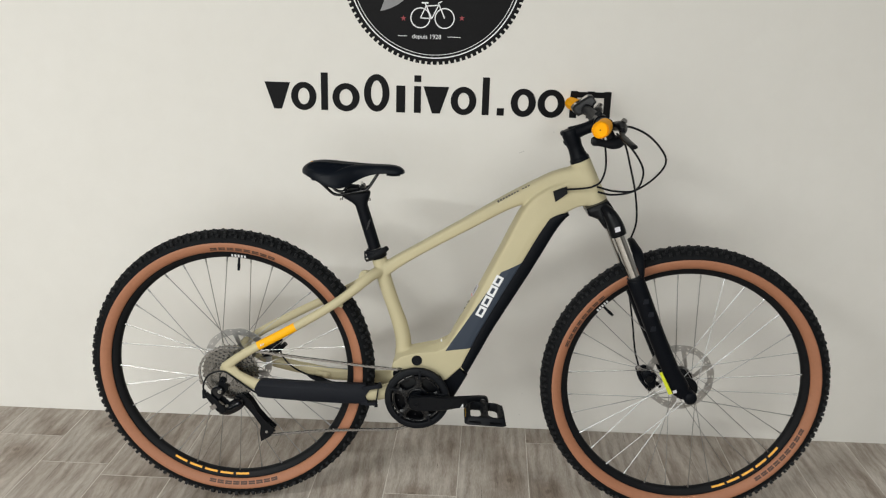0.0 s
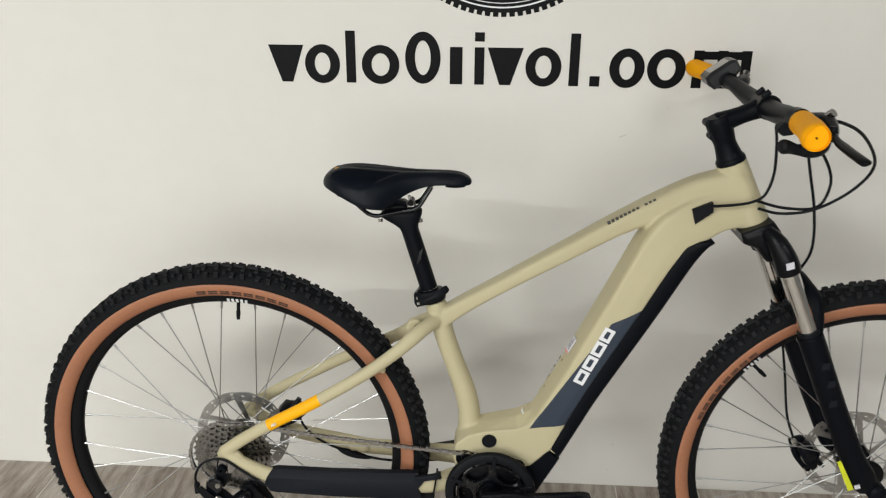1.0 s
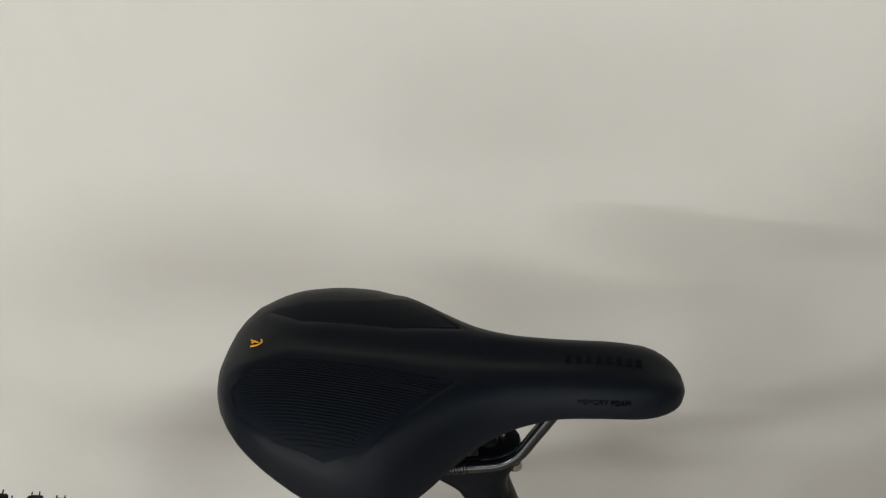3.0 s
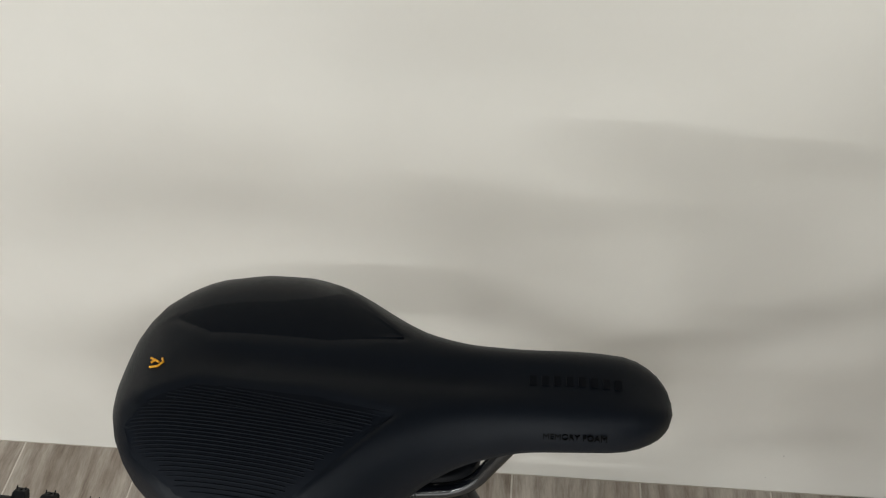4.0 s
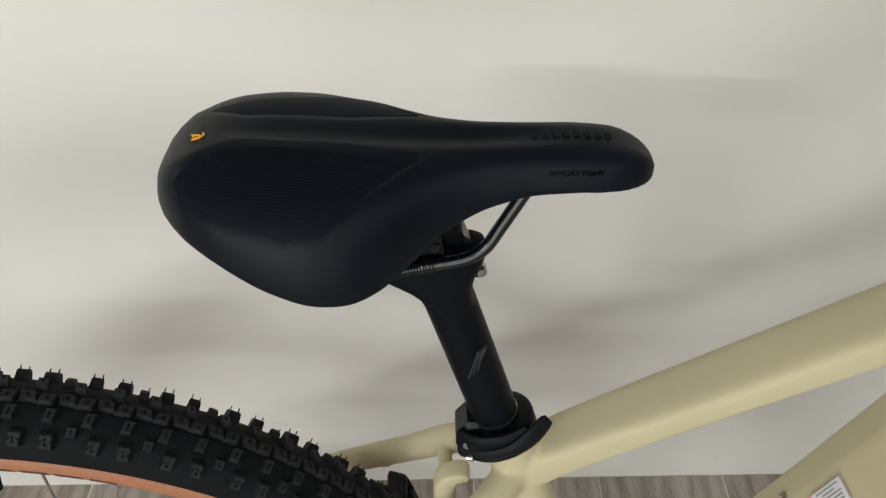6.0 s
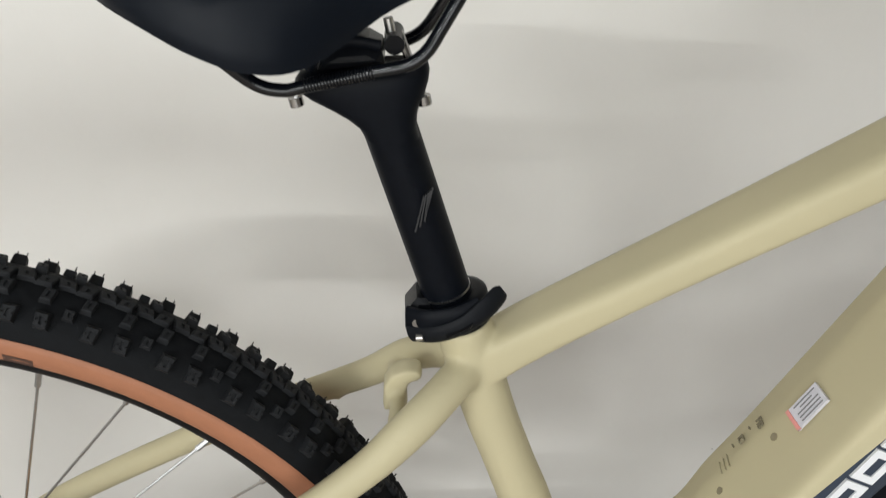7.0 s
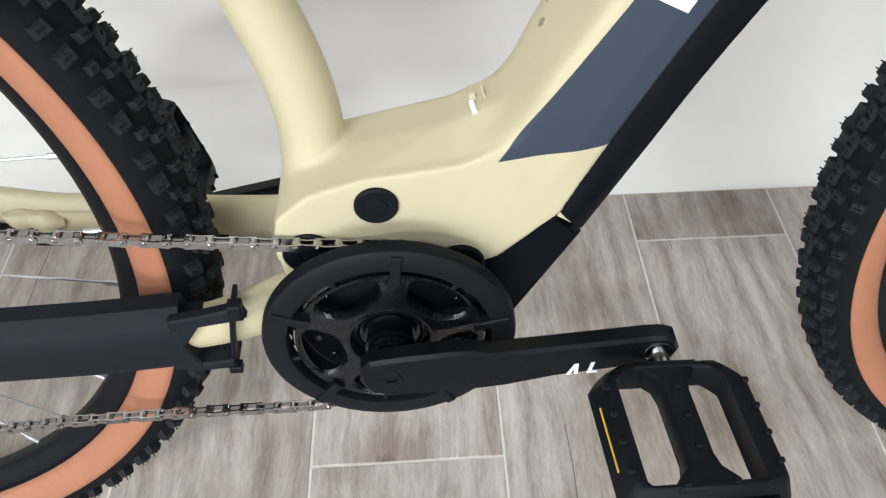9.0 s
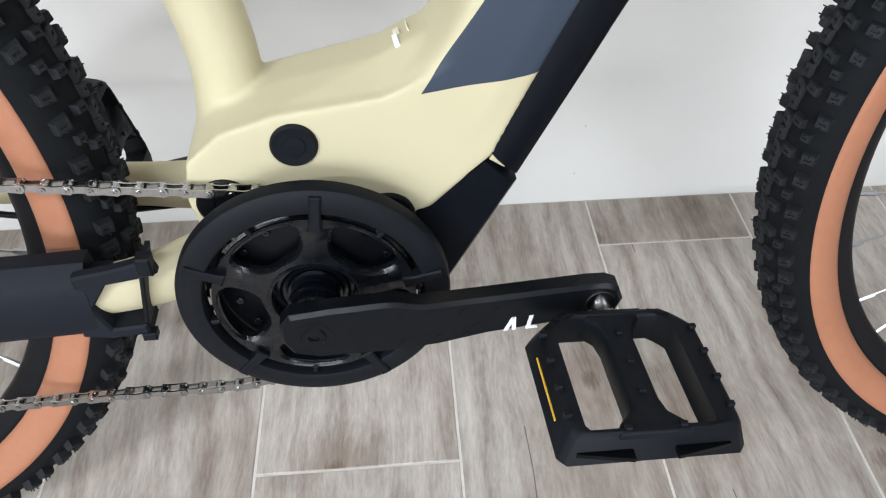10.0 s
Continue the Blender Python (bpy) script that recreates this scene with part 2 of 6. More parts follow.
def finish(bm, smooth=True, angle=35):
    bmesh.ops.recalc_face_normals(bm, faces=bm.faces[:])
    me = bpy.data.meshes.new("mesh")
    for f in bm.faces:
        f.smooth = smooth
    if smooth:
        lim = radians(angle)
        for e in bm.edges:
            if len(e.link_faces) == 2 and e.calc_face_angle(0) > lim:
                e.smooth = False
    bm.to_mesh(me)
    bm.free()
    return me


def part(name, bm, material, parent=None, label="", m=None, smooth=True, angle=35, kind=""):
    me = bm if isinstance(bm, bpy.types.Mesh) else finish(bm, smooth, angle)
    me.name = name
    if not me.materials:
        me.materials.append(material)
    ob = new(name, me)
    ob.parent = parent
    if m is not None:
        ob.matrix_basis = m
    return tagged(ob, label, kind=kind)


def curve_points(pts, per=6):
    """Catmull-Rom through the rows of pts (any number of columns)."""
    p = np.array(pts, float)
    if len(p) < 3 or per < 2:
        return p
    q = np.vstack([2 * p[0] - p[1], p, 2 * p[-1] - p[-2]])
    out = []
    for i in range(1, len(q) - 2):
        a, b, c, d = q[i - 1 : i + 3]
        for s in np.arange(per) / per:
            out.append(0.5 * (2 * b + (c - a) * s + (2 * a - 5 * b + 4 * c - d) * s * s + (3 * b - a - 3 * c + d) * s**3))
    return np.array(out + [p[-1]])


def rings(bm, loops, caps=True, closed=False):
    """Skin between loops of equally many points."""
    vs = [[bm.verts.new(p) for p in loop] for loop in loops]
    n = len(vs[0])
    pairs = list(zip(vs, vs[1:])) + ([(vs[-1], vs[0])] if closed else [])
    for a, b in pairs:
        for i in range(n):
            bm.faces.new((a[i], a[(i + 1) % n], b[(i + 1) % n], b[i]))
    if caps and not closed:
        bm.faces.new(vs[0])
        bm.faces.new(vs[-1][::-1])
    return vs


def tube(bm, pts, n=14, per=6, up=(0, 1, 0), square=1.0):
    """A tube along rows of (x, y, z, half width sideways, half width in the plane)."""
    rows = curve_points([(*p[:3], p[3], p[4] if len(p) > 4 else p[3]) for p in pts], per)
    loops = []
    for i, r in enumerate(rows):
        t = Vector(rows[min(i + 1, len(rows) - 1)][:3]) - Vector(rows[max(i - 1, 0)][:3])
        t.normalize()
        s = Vector(up) - t * t.dot(Vector(up))
        if s.length < 1e-4:
            s = Vector((1, 0, 0)) - t * t.x
        s.normalize()
        w = t.cross(s)
        c = Vector(r[:3])
        loops.append([c + s * (math.copysign(abs(math.cos(a)) ** square, math.cos(a)) * r[3]) + w * (math.copysign(abs(math.sin(a)) ** square, math.sin(a)) * r[4]) for a in (2 * math.pi * k / n for k in range(n))])
    rings(bm, loops)
    return bm


def rod(bm, a, b, r, n=12, r2=None):
    return tube(bm, [(*a, r), (*b, r if r2 is None else r2)], n, 1)


def plate(bm, outline, y0, y1, bevel=0.0):
    """An outline in the plane x-z, thickened from y0 to y1, with chamfered rims."""
    c = Vector((sum(p[0] for p in outline) / len(outline), sum(p[1] for p in outline) / len(outline)))

    def loop(y, inset):
        out = []
        k = len(outline)
        for i in range(k):
            p, a, b = Vector(outline[i]), Vector(outline[i - 1]), Vector(outline[(i + 1) % k])
            n1, n2 = (p - a).normalized(), (b - p).normalized()
            nn = Vector((-(n1.y + n2.y), n1.x + n2.x))
            if nn.length > 1e-6:
                nn.normalize()
                nn /= max(0.5, abs(nn.dot(Vector((-n1.y, n1.x)))))
            q = p + nn * (inset * sign)
            out.append((q.x, y, q.y))
        return out

    area = sum(a[0] * b[1] - b[0] * a[1] for a, b in zip(outline, outline[1:] + outline[:1]))
    sign = 1 if area > 0 else -1
    if bevel:
        d = bevel if y1 > y0 else -bevel
        rings(bm, [loop(y0, bevel), loop(y0 + d, 0), loop(y1 - d, 0), loop(y1, bevel)])
    else:
        rings(bm, [loop(y0, 0), loop(y1, 0)])
    return bm


def box(bm, lo, hi, bevel=0.0):
    (x0, y0, z0), (x1, y1, z1) = lo, hi
    return plate(bm, [(x0, z0), (x1, z0), (x1, z1), (x0, z1)], y0, y1, bevel)


def lathe(bm, profile, n=64, at=(0, 0), closed=True):
    """Profile rows (radius, y) turned about the y axis through at."""
    loops = [[(at[0] + r * math.cos(a), y, at[1] + r * math.sin(a)) for r, y in profile] for a in (2 * math.pi * k / n for k in range(n))]
    vs = [[bm.verts.new(p) for p in l] for l in loops]
    k = len(profile)
    for i in range(n):
        a, b = vs[i], vs[(i + 1) % n]
        for j in range(k if closed else k - 1):
            bm.faces.new((a[j], a[(j + 1) % k], b[(j + 1) % k], b[j]))
    return bm


def arc(cx, cz, r, a0, a1, n):
    return [(cx + r * math.cos(radians(a0 + (a1 - a0) * i / n)), cz + r * math.sin(radians(a0 + (a1 - a0) * i / n))) for i in range(n + 1)]


def ring_plate(bm, at, r0, r1, y0, y1, a0=0, a1=360, n=64):
    """A flat ring or a piece of one."""
    full = abs(a1 - a0) >= 360
    outer, inner = arc(*at, r1, a0, a1, n), arc(*at, r0, a0, a1, n)
    if full:
        return lathe(bm, [(r0, y0), (r1, y0), (r1, y1), (r0, y1)], n, at)
    return plate(bm, outer + inner[::-1], y0, y1)


def thing(name, label, category, m=None, group="", kind=""):
    ob = new(name)
    ob.empty_display_size = 0.1
    if m is not None:
        ob.matrix_basis = m
    return tagged(ob, label, category, group, kind)


BM = bmesh.new

# ---------------------------------------------------------------- the room
X0, X1, YB, H = -5.4, 4.6, -5.2, 2.62


def slab(name, lo, hi, material, label, category):
    ob = part(name, box(BM(), lo, hi), material, None, label, smooth=False)
    return tagged(ob, category=category, kind="structure")


wall_north = slab("wall_north", (X0 - 0.15, 0.0, -0.1), (X1 + 0.15, 0.15, H), M_WALL, "smooth off-white painted plaster wall behind the bicycle", "wall")
# unseen walls and ceiling close the room and hold back bounced light
sx0, sx1, sz0, sz1 = SHOPFRONT
for lo, hi in (((X0 - 0.15, -0.1), (sx0, H)), ((sx1, -0.1), (X1 + 0.15, H)), ((sx0, -0.1), (sx1, sz0)), ((sx0, sz1), (sx1, H))):
    slab("wall_south", (lo[0], YB - 0.15, lo[1]), (hi[0], YB, hi[1]), M_SHOPWALL, "unseen wall around the shop front opening, grey to cut bounced light", "wall")
slab("wall_west", (X0 - 0.15, YB, -0.1), (X0, 0.0, H), M_SHOPWALL, "unseen side wall, grey to cut bounced light", "wall")
slab("wall_east", (X1, YB, -0.1), (X1 + 0.15, 0.0, H), M_SHOPWALL, "unseen side wall, grey to cut bounced light", "wall")
slab("ceiling", (X0 - 0.15, YB - 0.15, H), (X1 + 0.15, 0.15, H + 0.1), M_CEIL, "unseen ceiling, grey to cut bounced light", "ceiling")
floor = slab("floor", (X0, YB, -0.06), (X1, 0.0, -0.0008), M_GROUT, "floor of grey wood-look porcelain planks with pale joints", "floor")

for lx, ly in LAMPS:
    lamp = thing("ceiling_light", "long narrow white tube light under the ceiling", "ceiling light", pose(lx, ly, H - 0.05), "ceiling lights")
    for x0, x1, y0, y1 in ((-0.6, 0.6, -0.065, -0.048), (-0.6, 0.6, 0.048, 0.065), (-0.6, -0.583, -0.048, 0.048), (0.583, 0.6, -0.048, 0.048)):
        part("casing", box(BM(), (x0, y0, -0.02), (x1, y1, 0.05)), M_ALU, lamp, smooth=False)
    part("diffuser", box(BM(), (-0.583, -0.048, 0.002), (0.583, 0.048, 0.012)), M_LAMPGLOW, lamp, "glowing diffuser", smooth=False)

# ---------------------------------------------------------------- wall graphics


def wall_shape(name, bm, material, parent, label=""):
    return part(name, bm, material, parent, label, smooth=False)


def ell(bm, cx, cz, rx, rz, wx, wz, y, n=40, a0=0, a1=360):
    """An upright oval ring of film on the wall."""
    lo, hi = [], []
    full = abs(a1 - a0) >= 360
    m = n if full else n + 1
    for i in range(m):
        a = radians(a0 + (a1 - a0) * i / n)
        hi.append((cx + rx * math.cos(a), cz + rz * math.sin(a)))
        lo.append((cx + (rx - wx) * math.cos(a), cz + (rz - wz) * math.sin(a)))
    f = [[bm.verts.new((x, yy, z)) for x, z in ring] for ring, yy in ((hi, y), (lo, y), (hi, 0.0), (lo, 0.0))]
    for i in range(m if full else m - 1):
        j = (i + 1) % m
        bm.faces.new((f[0][i], f[0][j], f[1][j], f[1][i]))
        bm.faces.new((f[0][i], f[2][i], f[2][j], f[0][j]))
        bm.faces.new((f[1][i], f[1][j], f[3][j], f[3][i]))
    return bm


def bars(bm, quads, y0=-0.0012, y1=0.0):
    for q in quads:
        plate(bm, q, y0, y1)
    return bm


def rect(x0, z0, x1, z1):
    return [(x0, z0), (x1, z0), (x1, z1), (x0, z1)]


Z0, XH, AH, ST = 0.986, 0.0745, 0.104, 0.0195
sign = thing("wall_lettering", "row of large black vinyl shapes stuck on the wall", "wall lettering")


def glyph(kind, x0, x1):
    bm = BM()
    w, cx = x1 - x0, (x0 + x1) / 2
    if kind == "wedge":
        bars(bm, [[(x0, Z0 + XH), (x1, Z0 + XH), (cx + 0.011, Z0), (cx - 0.011, Z0)]])
    elif kind == "ring":
        ell(bm, cx, Z0 + XH / 2, w / 2, XH / 2 + 0.002, ST * 1.02, 0.0165, -0.0012)
    elif kind == "tall":
        bars(bm, [rect(x0, Z0, x1, Z0 + AH)])
    elif kind == "tall_ring":
        ell(bm, cx, Z0 + AH / 2, w / 2, AH / 2, ST * 1.02, 0.0175, -0.0012)
    elif kind == "short":
        bars(bm, [rect(x0, Z0, x0 + ST * 1.3, Z0 + XH)])
    elif kind == "dotted":
        bars(bm, [rect(x0, Z0, x1, Z0 + XH), rect(x0, Z0 + AH - 0.018, x1, Z0 + AH)])
    elif kind == "dot":
        bars(bm, [rect(x0, Z0, x1, Z0 + 0.0205)])
    elif kind == "comb":
        k = (w - 3 * ST) / 2
        bars(bm, [rect(x0 + i * (ST + k), Z0, x0 + i * (ST + k) + ST, Z0 + XH) for i in range(3)] + [rect(x0 + ST + i * (ST + k), Z0 + XH - ST * 0.9, x0 + ST + i * (ST + k) + k, Z0 + XH - 0.002) for i in range(2)])
    return wall_shape("shape", bm, M_VINYL, sign)


for kind_, a_, b_ in (("wedge", 0.014, 0.086), ("ring", 0.088, 0.160), ("tall", 0.173, 0.1925), ("ring", 0.205, 0.282), ("tall_ring", 0.294, 0.366),
                      ("short", 0.385, 0.428), ("dotted", 0.435, 0.4545), ("wedge", 0.461, 0.533), ("ring", 0.538, 0.610), ("tall", 0.626, 0.6455),
                      ("dot", 0.668, 0.688), ("ring", 0.706, 0.776), ("ring", 0.781, 0.857), ("comb", 0.871, 0.984)):
    glyph(kind_, a_, b_)

LX, LZ, LR = 0.486, 1.372, 0.252
badge = thing("round_wall_badge", "round black vinyl badge with toothed edge and white rings", "wall badge")
disc = BM()
lathe(disc, [(0.0005, -0.001), (LR - 0.008, -0.001), (LR - 0.008, 0.0)], 96, (LX, LZ), closed=False)
wall_shape("badge_disc", disc, M_VINYL, badge)
teeth = BM()
for i in range(96):
    a0 = 360 * i / 96
    plate(teeth, arc(LX, LZ, LR + 0.0, a0, a0 + 2.3, 1) + arc(LX, LZ, LR - 0.009, a0 + 2.5, a0 - 0.2, 1), -0.0009, 0.0)
wall_shape("toothed_edge", teeth, M_VINYL, badge)
wall_shape("white_ring", ring_plate(BM(), (LX, LZ), LR - 0.0195, LR - 0.0165, -0.0016, -0.0010, n=128), M_WHITE, badge)
wall_shape("white_ring", ring_plate(BM(), (LX, LZ), LR - 0.027, LR - 0.0255, -0.0016, -0.0010, n=128), M_WHITE, badge)
sweep = BM()
plate(sweep, arc(LX - 0.17, LZ + 0.02, 0.135, -80, -10, 12) + arc(LX - 0.17, LZ + 0.035, 0.105, -20, -66, 12), -0.0014, -0.001)
wall_shape("swoosh", sweep, M_GREYVINYL, badge, "grey sweep")


def star(bm, cx, cz, r):
    pts = []
    for i in range(10):
        a, q = math.pi / 2 + i * math.pi / 5, r if i % 2 == 0 else r * 0.42
        pts.append((cx + q * math.cos(a), cz + q * math.sin(a)))
    return plate(bm, pts, -0.0016, -0.001)


wall_shape("star", star(BM(), 0.403, 1.242, 0.0075), M_RED, badge, "small red star")
wall_shape("star", star(BM(), 0.562, 1.246, 0.0075), M_RED, badge, "small red star")


def wall_line(bm, pts, w, y=-0.0016):
    for (ax, az), (bx, bz) in zip(pts, pts[1:]):
        d = Vector((bx - ax, bz - az))
        n = Vector((-d.y, d.x)).normalized() * w / 2
        plate(bm, [(ax + n.x, az + n.y), (ax - n.x, az - n.y), (bx - n.x, bz - n.y), (bx + n.x, bz + n.y)], y, -0.001)
    return bm


mini = BM()
for cx in (0.449, 0.515):
    ring_plate(mini, (cx, 1.244), 0.0245, 0.0275, -0.0016, -0.001, n=40)
wall_line(mini, [(0.449, 1.244), (0.464, 1.275), (0.498, 1.278), (0.480, 1.243), (0.449, 1.244)], 0.003)
wall_line(mini, [(0.480, 1.243), (0.461, 1.283), (0.455, 1.283)], 0.003, -0.00165)
wall_line(mini, [(0.470, 1.2835), (0.452, 1.2835)], 0.004, -0.0017)
wall_line(mini, [(0.515, 1.244), (0.497, 1.284), (0.507, 1.288)], 0.003, -0.0017)
wall_shape("cycle_drawing", mini, M_WHITE, badge, "white line drawing of a racing cycle")


def lettering(name, text, size, material, parent, m, thick=0.0003, align="CENTER"):
    cu = bpy.data.curves.new(name, "FONT")
    cu.body, cu.size, cu.extrude, cu.align_x = text, size, thick, align
    ob = new(name, cu)
    me = bpy.data.meshes.new_from_object(ob.evaluated_get(bpy.context.evaluated_depsgraph_get()))
    bpy.data.objects.remove(ob)
    return part(name, me, material, parent, "", m)


lettering("since_text", "depuis 1928", 0.0165, M_WHITE, badge, pose(0.467, -0.0014, 1.1895, 90, 0, 0))
for xa, xb in ((0.388, 0.413), (0.524, 0.560)):
    wall_shape("dash", wall_line(BM(), [(xa, 1.1955), (xb, 1.1955)], 0.0016), M_WHITE, badge)

for fx, fz, fw, fh in ((0.787, 0.121, 0.002, 0.002), (0.782, 0.047, 0.0022, 0.0018), (0.738, 0.882, 0.014, 0.0012), (0.831, 0.944, 0.0018, 0.0015)):
    wall_shape("scuff_mark", wall_line(BM(), [(fx, fz), (fx + fw, fz + 0.4 * fw)], fh, -0.0011), M_SCUFF, wall_north)

# ---------------------------------------------------------------- the electric bicycle
bike = thing("electric_bicycle", "beige electric mountain bicycle leaning on the wall by its handlebar", "bicycle",
             pose(0, -0.4176, 0, -math.degrees(0.0538), 0, 0.06))
R_AXLE, F_AXLE, BB = (0.0, 0.368), (1.1633, 0.368), (0.487, 0.337)


def loft_half(bm, stations):
    """Stations: rows (upper x, z, lower x, z, half-width scale); a rounded section with a creased near shoulder."""
    near = [(0.985, 0.004), (0.972, 0.020), (0.938, 0.0355), (0.900, 0.0415), (0.85, 0.0430), (0.70, 0.0437), (0.30, 0.0450), (0.04, 0.043), (0.0, 0.037)]
    away = [(0.985, 0.006), (0.965, 0.014), (0.88, 0.027), (0.80, 0.039), (0.755, 0.0425), (0.70, 0.0435), (0.30, 0.0450), (0.04, 0.043), (0.0, 0.037)]
    rows = curve_points(stations, 6)
    loops = []
    for ux, uz, lx, lz, k in rows:
        right = [(lx + (ux - lx) * f, -w * k, lz + (uz - lz) * f) for f, w in near]
        left = [(lx + (ux - lx) * f, w * k * 0.93, lz + (uz - lz) * f) for f, w in away]
        loops.append(right + left[::-1])
    rings(bm, loops)


fm = BM()
# down tube
loft_half(fm, [(0.505, 0.452, 0.560, 0.372, 0.98), (0.5535, 0.4755, 0.596, 0.418, 1.03), (0.5766, 0.5158, 0.620, 0.470, 1.10), (0.6030, 0.5632, 0.652, 0.538, 1.12),
               (0.675, 0.715, 0.730, 0.684, 1.12), (0.729, 0.828, 0.787, 0.786, 1.06), (0.775, 0.872, 0.828, 0.813, 0.90), (0.830, 0.895, 0.862, 0.830, 0.70), (0.885, 0.900, 0.895, 0.834, 0.60)])
# motor shell
low = [(0.424, 0.366), (0.418, 0.395), (0.422, 0.418), (0.442, 0.436), (0.475, 0.447), (0.532, 0.455), (0.575, 0.475), (0.614, 0.462), (0.594, 0.414), (0.554, 0.378), (0.520, 0.368), (0.470, 0.362)]
far = [(0.424, 0.366), (0.418, 0.390), (0.424, 0.406), (0.440, 0.420), (0.475, 0.429), (0.532, 0.438), (0.570, 0.450), (0.610, 0.450), (0.594, 0.414), (0.554, 0.378), (0.520, 0.368), (0.470, 0.362)]
top = [(0.424, 0.366), (0.418, 0.395), (0.424, 0.424), (0.440, 0.441), (0.470, 0.4505), (0.530, 0.4645), (0.568, 0.484), (0.614, 0.462), (0.594, 0.414), (0.554, 0.378), (0.520, 0.368), (0.470, 0.362)]
rings(fm, [[(x, y, z) for x, z in p] for y, p in ((-0.046, low), (-0.041, low), (-0.016, top), (0.012, top), (0.038, far), (0.044, far))])
# seat tube, top tube, head tube
tube(fm, [(0.3810, 0, 0.679, 0.0185), (0.400, 0, 0.610, 0.018), (0.419, 0, 0.555, 0.018), (0.436, 0, 0.506, 0.0195), (0.445, 0, 0.462, 0.021, 0.020), (0.444, 0, 0.425, 0.024, 0.020), (0.440, 0, 0.385, 0.028, 0.02)], 20)
tube(fm, [(0.384, 0, 0.640, 0.017, 0.0170), (0.425, 0, 0.6705, 0.019, 0.0147), (0.492, 0, 0.7124, 0.0212, 0.0130), (0.600, 0, 0.7769, 0.0230, 0.0146), (0.695, 0, 0.8331, 0.0245, 0.0172), (0.760, 0, 0.862, 0.026, 0.025), (0.815, 0, 0.878, 0.026, 0.036), (0.875, 0, 0.887, 0.027, 0.044)], 32, square=0.5)
tube(fm, [(0.8605, 0, 0.9385, 0.0265, 0.0245), (0.874, 0, 0.908, 0.027, 0.026), (0.892, 0, 0.866, 0.0285, 0.0285), (0.9065, 0, 0.8335, 0.030, 0.030)], 22, 3)
for sgn, drop in ((-1, 0.0), (1, -0.013)):
    # seat stays and chain stays
    tube(fm, [(0.004, sgn * 0.076, 0.402, 0.010, 0.012), (0.045, sgn * 0.077, 0.4335, 0.0098, 0.0115), (0.089, sgn * 0.077, 0.4615, 0.0098, 0.0114), (0.176, sgn * 0.074, 0.511, 0.0098, 0.0114), (0.262, sgn * 0.066, 0.5635 + 0.4 * drop, 0.0098, 0.0114),
              (0.317, sgn * 0.056, 0.6030 + drop, 0.0105, 0.0118), (0.347, sgn * 0.045, 0.6280 + drop, 0.0115, 0.0135), (0.367, sgn * 0.030, 0.6410 + 0.8 * drop, 0.012, 0.0130), (0.388, sgn * 0.006, 0.6480, 0.012, 0.0145)], 14)
    dip = 0.0 if sgn < 0 else 1.0
    tube(fm, [(0.006, sgn * 0.076, 0.404, 0.010, 0.012), (0.050, sgn * 0.076, 0.376 + 0.003 * dip, 0.010, 0.0135), (0.100, sgn * 0.074, 0.3545 + 0.005 * dip, 0.010, 0.016), (0.200, sgn * 0.070, 0.346 - 0.004 * dip, 0.010, 0.017), (0.245, sgn * 0.067, 0.3433 - 0.008 * dip, 0.010, 0.0172), (0.300, sgn * 0.063, 0.340 - 0.005 * dip, 0.010, 0.0175), (0.375, sgn * 0.052, 0.337, 0.011, 0.019), (0.430, sgn * 0.036, 0.345, 0.014, 0.022)], 14)
    plate(fm, [(-0.006, 0.390), (0.018, 0.386), (0.040, 0.398), (0.024, 0.414), (0.008, 0.412), (-0.006, 0.404)], sgn * 0.071, sgn * 0.080)
    # bridge between the stays, with the mudguard tab
    if sgn < 0:
        tube(fm, [(0.338, -0.046, 0.618, 0.0062), (0.340, -0.015, 0.624, 0.0058), (0.340, 0.020, 0.620, 0.0058), (0.338, 0.046, 0.606, 0.0062)], 12, 4)
        plate(fm, [(0.330, 0.612), (0.331, 0.634), (0.336, 0.643), (0.346, 0.647), (0.356, 0.645), (0.356, 0.639), (0.347, 0.636), (0.345, 0.628), (0.347, 0.616)], -0.012, 0.004)
    rod(fm, (0.292, sgn * 0.058, 0.565), (0.297, sgn * 0.058, 0.573), 0.005, 8)
frame_ob = part("bicycle_frame", fm, M_FRAME, bike, "beige lacquered frame with slate-blue panel and amber band")
mod = frame_ob.modifiers.new("weld", "REMESH")
mod.mode, mod.voxel_size, mod.use_smooth_shade = "VOXEL", 0.0024, True
mod = frame_ob.modifiers.new("blend", "SMOOTH")
mod.factor, mod.iterations = 0.5, 5

# battery cover under the down tube, and the lower motor cover
cv = BM()
prof = [(0.30, 0.0445), (0.0, 0.0470), (-0.45, 0.0465), (-0.78, 0.0440), (-0.94, 0.038), (-1.0, 0.030)]
loops = []
for ux, uz, lx, lz in curve_points([(0.5975, 0.412, 0.6125, 0.397), (0.623, 0.468, 0.645, 0.463), (0.654, 0.536, 0.676, 0.525), (0.730, 0.682, 0.756, 0.668), (0.785, 0.781, 0.807, 0.765), (0.812, 0.8075, 0.828, 0.798), (0.836, 0.816, 0.840, 0.812)], 4):
    c = [(lx + (ux - lx) * (f + 1), -w, lz + (uz - lz) * (f + 1)) for f, w in prof]
    loops.append(c + [(x, -y, z) for x, y, z in reversed(c)])
rings(cv, loops)
part("battery_cover", cv, M_BLACK, frame_ob, "matt black battery cover", angle=50)
mc = BM()
